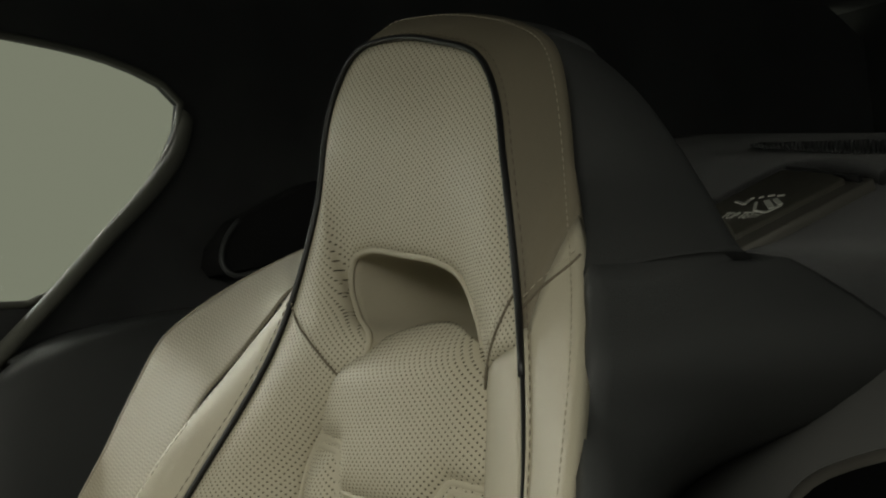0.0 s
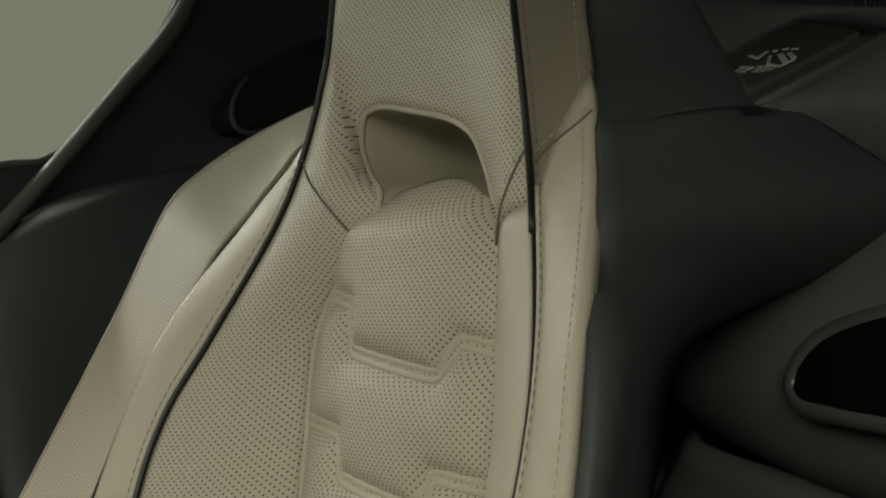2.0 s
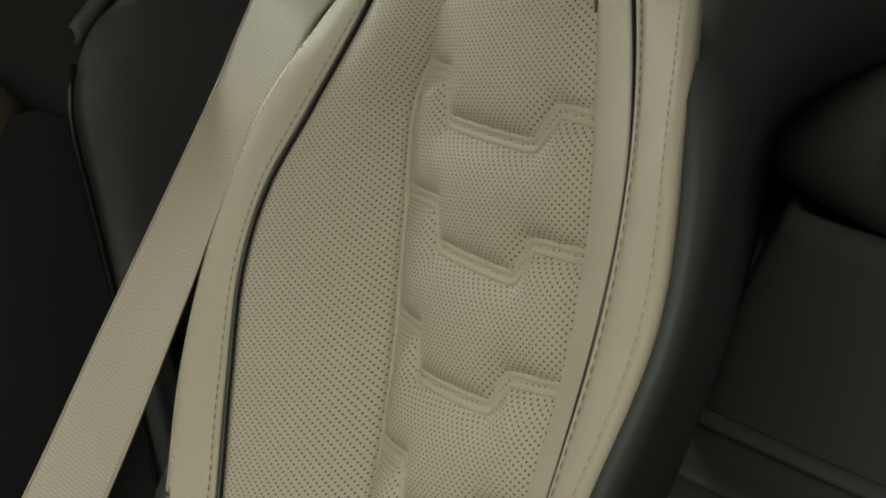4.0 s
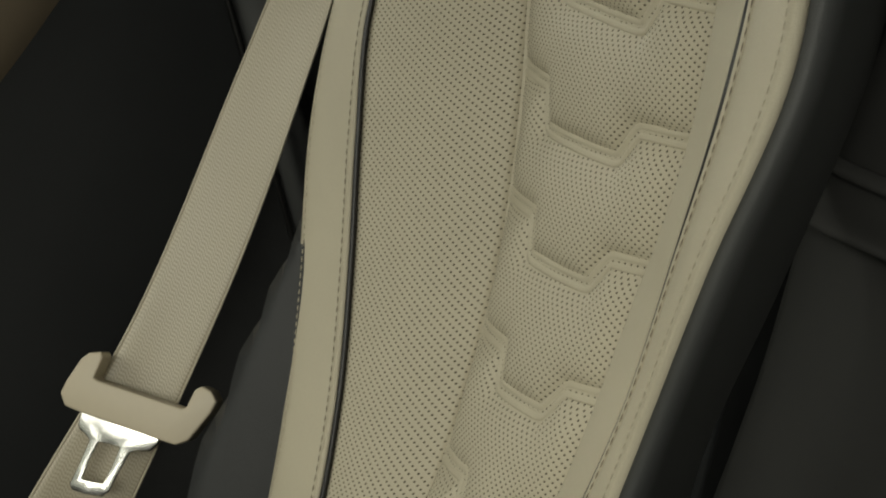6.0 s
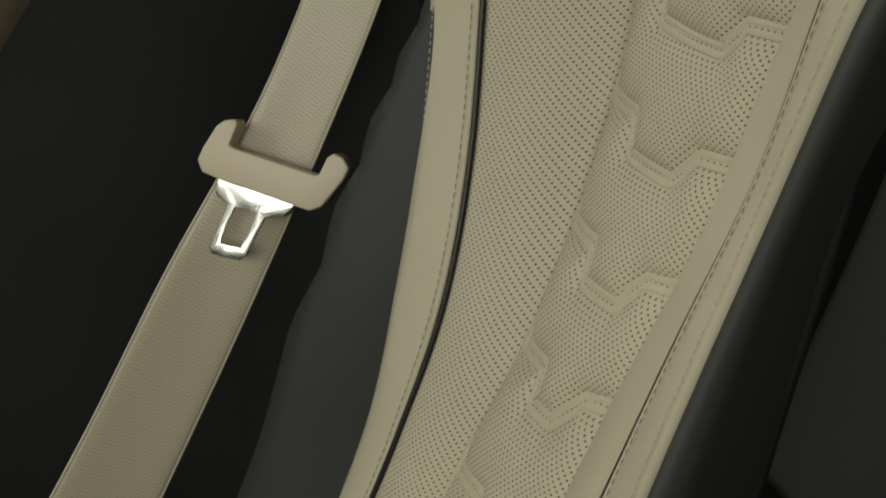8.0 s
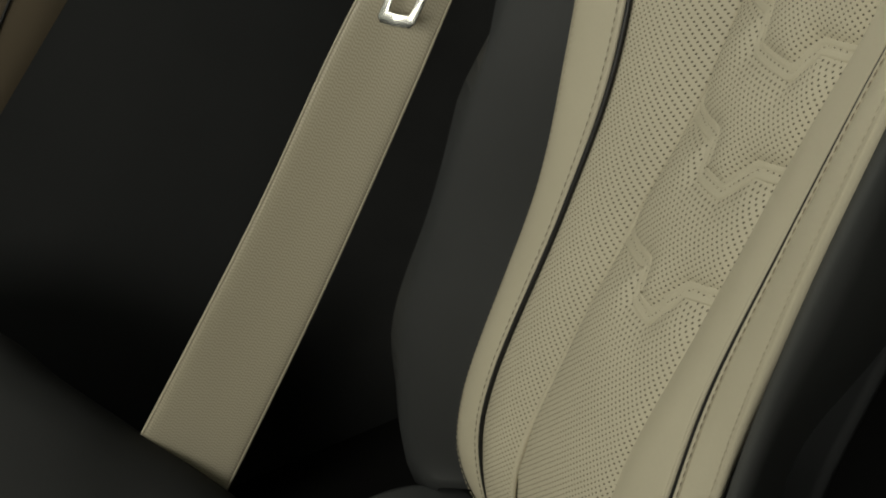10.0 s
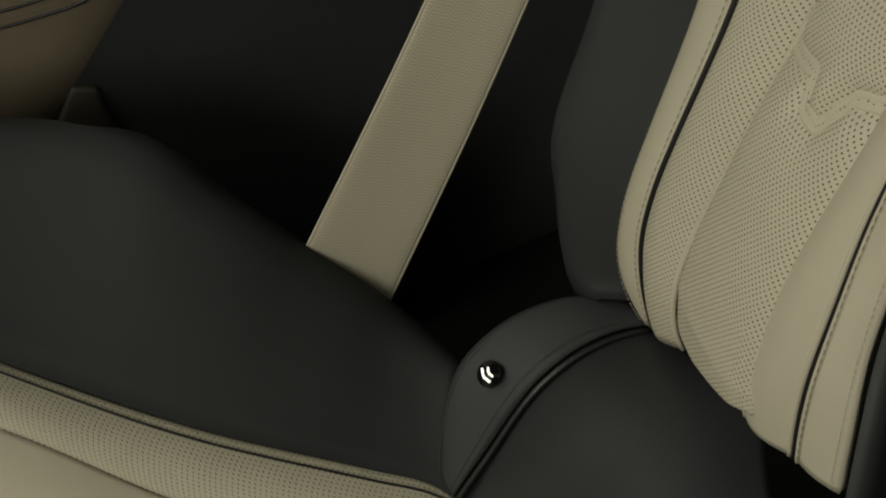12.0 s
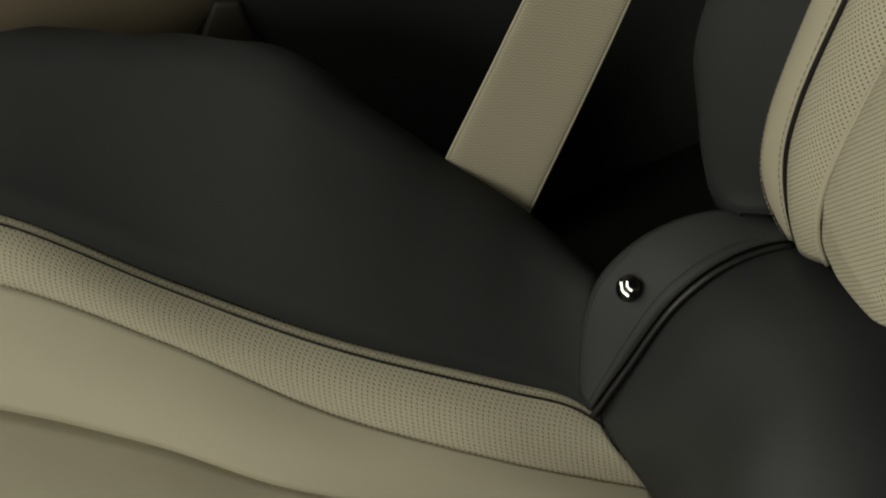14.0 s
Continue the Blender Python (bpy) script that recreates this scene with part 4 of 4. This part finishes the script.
G = np.stack([s3, s3 * 0.5 + cen * 0.5 + np.array((0, 0, 0.006)), cen, s3 * np.array((-0.5, 0.5, 0.5)) + cen * 0.5 + np.array((0, 0, 0.006)), s3 * np.array((-1, 1, 1))], 1)
sheet("cushion_center", np.array([spline(G[i], 20) for i in range(90)]), M_CREAM, seat, "smooth cream cushion centre", thick=0.01)

# lumbar roll and hinge flap
FI = [(-0.092, -0.084, 0.180), (-0.095, -0.055, 0.203), (-0.100, -0.007, 0.239), (-0.105, 0.032, 0.247), (-0.106, 0.066, 0.240)]
FO = [(-0.106, -0.086, 0.186), (-0.132, -0.053, 0.238), (-0.141, -0.020, 0.252), (-0.140, 0.012, 0.257), (-0.134, 0.036, 0.256), (-0.122, 0.062, 0.246)]
ROLL0 = [(0.0, -0.060, 0.150), (0.0, -0.040, 0.205), (0.0, -0.005, 0.250), (0.0, 0.040, 0.270), (0.0, 0.095, 0.262)]
in_l = [(x + 0.003, y + 0.001, z - 0.004) for x, y, z in FI]
G = loft([[(x - 0.002, y, z - 0.016) for x, y, z in in_l], in_l, [(-0.05, (a[1] + b[1]) / 2, (a[2] + b[2]) / 2 + 0.006) for a, b in zip(FI, ROLL0)], ROLL0, mirror([(-0.05, (a[1] + b[1]) / 2, (a[2] + b[2]) / 2 + 0.006) for a, b in zip(FI, ROLL0)]), mirror(in_l), mirror([(-0.20, y - 0.006, z - 0.006) for x, y, z in in_l])], 40, 50)
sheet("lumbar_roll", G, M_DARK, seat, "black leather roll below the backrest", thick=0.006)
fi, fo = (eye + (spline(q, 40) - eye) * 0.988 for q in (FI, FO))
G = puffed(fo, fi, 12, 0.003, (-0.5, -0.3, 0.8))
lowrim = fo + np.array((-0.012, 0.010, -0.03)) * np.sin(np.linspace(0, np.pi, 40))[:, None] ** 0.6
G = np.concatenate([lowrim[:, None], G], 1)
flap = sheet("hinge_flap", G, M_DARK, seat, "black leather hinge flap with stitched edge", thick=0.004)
stitches("stitching", [tuple(p) for p in (fi * 0.88 + fo * 0.12 + np.array((-0.001, -0.0008, 0.0022)))[::4]], M_THREAD_D, flap, pitch=0.004)
stitches("stitching", [tuple(p) for p in (fi * 0.12 + fo * 0.88 + np.array((-0.001, -0.0008, 0.0022)))[:22:3]], M_THREAD_D, flap, pitch=0.004)
# solid black tube drawn as the shade in the gap
tube("flap_shadow_gap", fi + np.array((0.003, 0, -0.003)), 0.0022, M_PIPE, flap, "black tube for the shadow gap along the flap")

# anchor button on the flap
bc = Vector((-0.1093, -0.0318, 0.2482))
bn = Vector((0.45, -0.40, 0.80)).normalized()
bx = bn.cross(Vector((0, 0, 1))).normalized()
by = bn.cross(bx)


def disc(name, r, h, z0, material, parent, label=""):
    bm = bmesh.new()
    bmesh.ops.create_cone(bm, cap_ends=True, segments=40, radius1=r, radius2=r * 0.86, depth=h)
    bmesh.ops.bevel(bm, geom=[e for e in bm.edges if e.calc_face_angle(0) > 0.5], offset=h * 0.25, segments=2, affect="EDGES")
    bm.transform(Matrix.Translation(bc + bn * (z0 + h / 2)) @ Matrix((bx, by, bn)).transposed().to_4x4())
    return part(name, bm, material, parent, label)


button = tagged(disc("anchor_button", 0.0086, 0.004, 0.0, M_GLOSS, None), "small glossy black anchor button with silver symbol", "button")
for x0, y0, x1, y1, w in ((0.004, -0.003, 0.002, 0.002, 0.0017), (0.002, 0.002, -0.003, 0.0045, 0.0017), (0.0, -0.004, -0.001, -0.0005, 0.0015), (-0.001, -0.0005, -0.0045, 0.001, 0.0015)):
    p, q = bc + bx * x0 + by * y0 + bn * 0.0036, bc + bx * x1 + by * y1 + bn * 0.0036
    sd = (q - p).cross(bn).normalized() * (w / 2)
    slab("symbol_bar", [p - sd, q - sd, q + sd, p + sd], bn * 0.0009, M_CHROME, button, "silver symbol stroke")

# ---------------------------------------------------------------- seat belt
belt = thing("seat_belt", "cream seat belt webbing hanging beside the seat", "seat belt")
BL = [(-0.215, 0.5656, 0.9407), (-0.24, 0.4821, 0.9198), (-0.25, 0.4384, 0.9028), (-0.252, 0.4039, 0.8858), (-0.252, 0.3823, 0.8709), (-0.25, 0.3635, 0.8469), (-0.243, 0.338, 0.8130), (-0.2335, 0.3158, 0.7885), (-0.230, 0.2502, 0.7011), (-0.225, 0.1632, 0.5871), (-0.220, 0.0801, 0.5043), (-0.217, 0.0078, 0.4263), (-0.215, -0.0560, 0.3620), (-0.215, -0.1143, 0.3036), (-0.218, -0.1633, 0.2508)]
BR = [(-0.19, 0.5304, 0.9066), (-0.195, 0.4408, 0.8937), (-0.193, 0.4168, 0.8748), (-0.19, 0.3926, 0.8539), (-0.19, 0.3713, 0.8354), (-0.191, 0.3547, 0.8132), (-0.194, 0.3420, 0.798), (-0.197, 0.3313, 0.7865), (-0.199, 0.2827, 0.7052), (-0.202, 0.2217, 0.6083), (-0.2045, 0.1321, 0.4908), (-0.206, 0.0698, 0.4138), (-0.2085, 0.0110, 0.3430), (-0.212, -0.0761, 0.2434), (-0.215, -0.111, 0.2024)]
bl, br = spline(BL, 160), spline(BR, 160)
G = np.stack([bl, bl * 0.97 + br * 0.03 + np.array((0.0006, 0, 0)), (bl + br) / 2, bl * 0.03 + br * 0.97 + np.array((0.0006, 0, 0)), br], 1)
sheet("webbing", np.array([spline(G[i], 16) for i in range(160)]), M_BELT, belt, thick=0.0014)
for nm, k in (("selvedge", 0.015), ("selvedge", 0.985)):
    tube(nm, bl * (1 - k) + br * k, 0.0007, M_BELT, belt, "folded woven edge of the webbing")


def tongue():
    """Slider with its steel tongue, in the frame of the belt: a across, d down along it, n towards the cabin."""
    th = thing("belt_tongue", "cream belt tongue with bright steel latch plate on the webbing", "belt tongue")
    o = Vector((-0.203, 0.150, 0.551))
    d = Vector((-0.0, -0.655, -0.755)).normalized()
    n = Vector((0.76, -0.38, 0.50)).normalized()
    a = n.cross(d).normalized()
    if a.y < 0:
        a = -a
    n = (d.cross(a)).normalized()
    if n.x < 0:
        n = -n
    F = lambda x, y, z: o + a * x + d * y + n * z
    prof = [(-0.0350, 0.0150), (-0.0352, 0.0080), (-0.0335, -0.0060), (-0.0310, -0.0105), (-0.0255, -0.0140), (-0.0232, -0.0115), (-0.0228, 0.0000), (-0.0200, 0.0003), (0.0262, -0.0074), (0.0282, -0.0090), (0.0280, -0.0190), (0.0305, -0.0225), (0.0362, -0.0225), (0.0412, -0.0190), (0.0410, -0.0120), (0.0370, 0.0056), (0.0320, 0.0108), (0.0240, 0.0122), (-0.0205, 0.0190), (-0.0300, 0.0198)]
    slab("slider_body", [F(x, y, 0.011) for x, y in prof], n * -0.015, M_PLASTIC, th, "cream moulded slider", bevel=0.0026, seg=3)
    hole = [(-0.0058, 0.0290), (-0.0005, 0.0272), (0.0057, 0.0262), (0.0067, 0.0368), (0.0064, 0.0465), (0.0004, 0.0482), (-0.0050, 0.0496), (-0.0059, 0.0393)]
    outer = [(-0.0215, 0.0165), (0.0000, 0.0130), (0.0225, 0.0095), (0.0226, 0.0150), (0.0205, 0.0205), (0.0150, 0.0232), (0.0114, 0.0262), (0.0110, 0.0373), (0.0112, 0.0490), (0.0088, 0.0532), (0.0008, 0.0560), (-0.0068, 0.0574), (-0.0096, 0.0550), (-0.0096, 0.0452), (-0.0106, 0.0300), (-0.0140, 0.0286), (-0.0182, 0.0276), (-0.0204, 0.0250)]
    bm = bmesh.new()
    vo = [bm.verts.new(F(x, y, 0.0075)) for x, y in outer]
    vi = [bm.verts.new(F(x, y, 0.0075)) for x, y in hole]
    for a_, b_ in (((0, 1), (1, 0)), ((1, 2, 3, 4, 5, 6), (2, 1)), ((6, 7), (3, 2)), ((7, 8), (4, 3)), ((8, 9, 10), (5, 4)), ((10, 11, 12), (6, 5)), ((12, 13), (7, 6)), ((13, 14), (0, 7)), ((14, 15, 16, 17, 0), (0,))):
        bm.faces.new([vo[k] for k in a_] + [vi[k] for k in b_])
    r = bmesh.ops.extrude_face_region(bm, geom=list(bm.faces))
    bmesh.ops.translate(bm, verts=[v for v in r["geom"] if isinstance(v, bmesh.types.BMVert)], vec=n * -0.0032)
    bmesh.ops.recalc_face_normals(bm, faces=bm.faces)
    sharp = [e for e in bm.edges if len(e.link_faces) == 2 and e.calc_face_angle(0) > 0.6]
    bmesh.ops.bevel(bm, geom=sharp, offset=0.0011, segments=2, profile=0.6, affect="EDGES", clamp_overlap=True)
    part("latch_plate", bm, M_CHROME, th, "polished steel latch plate")


tongue()
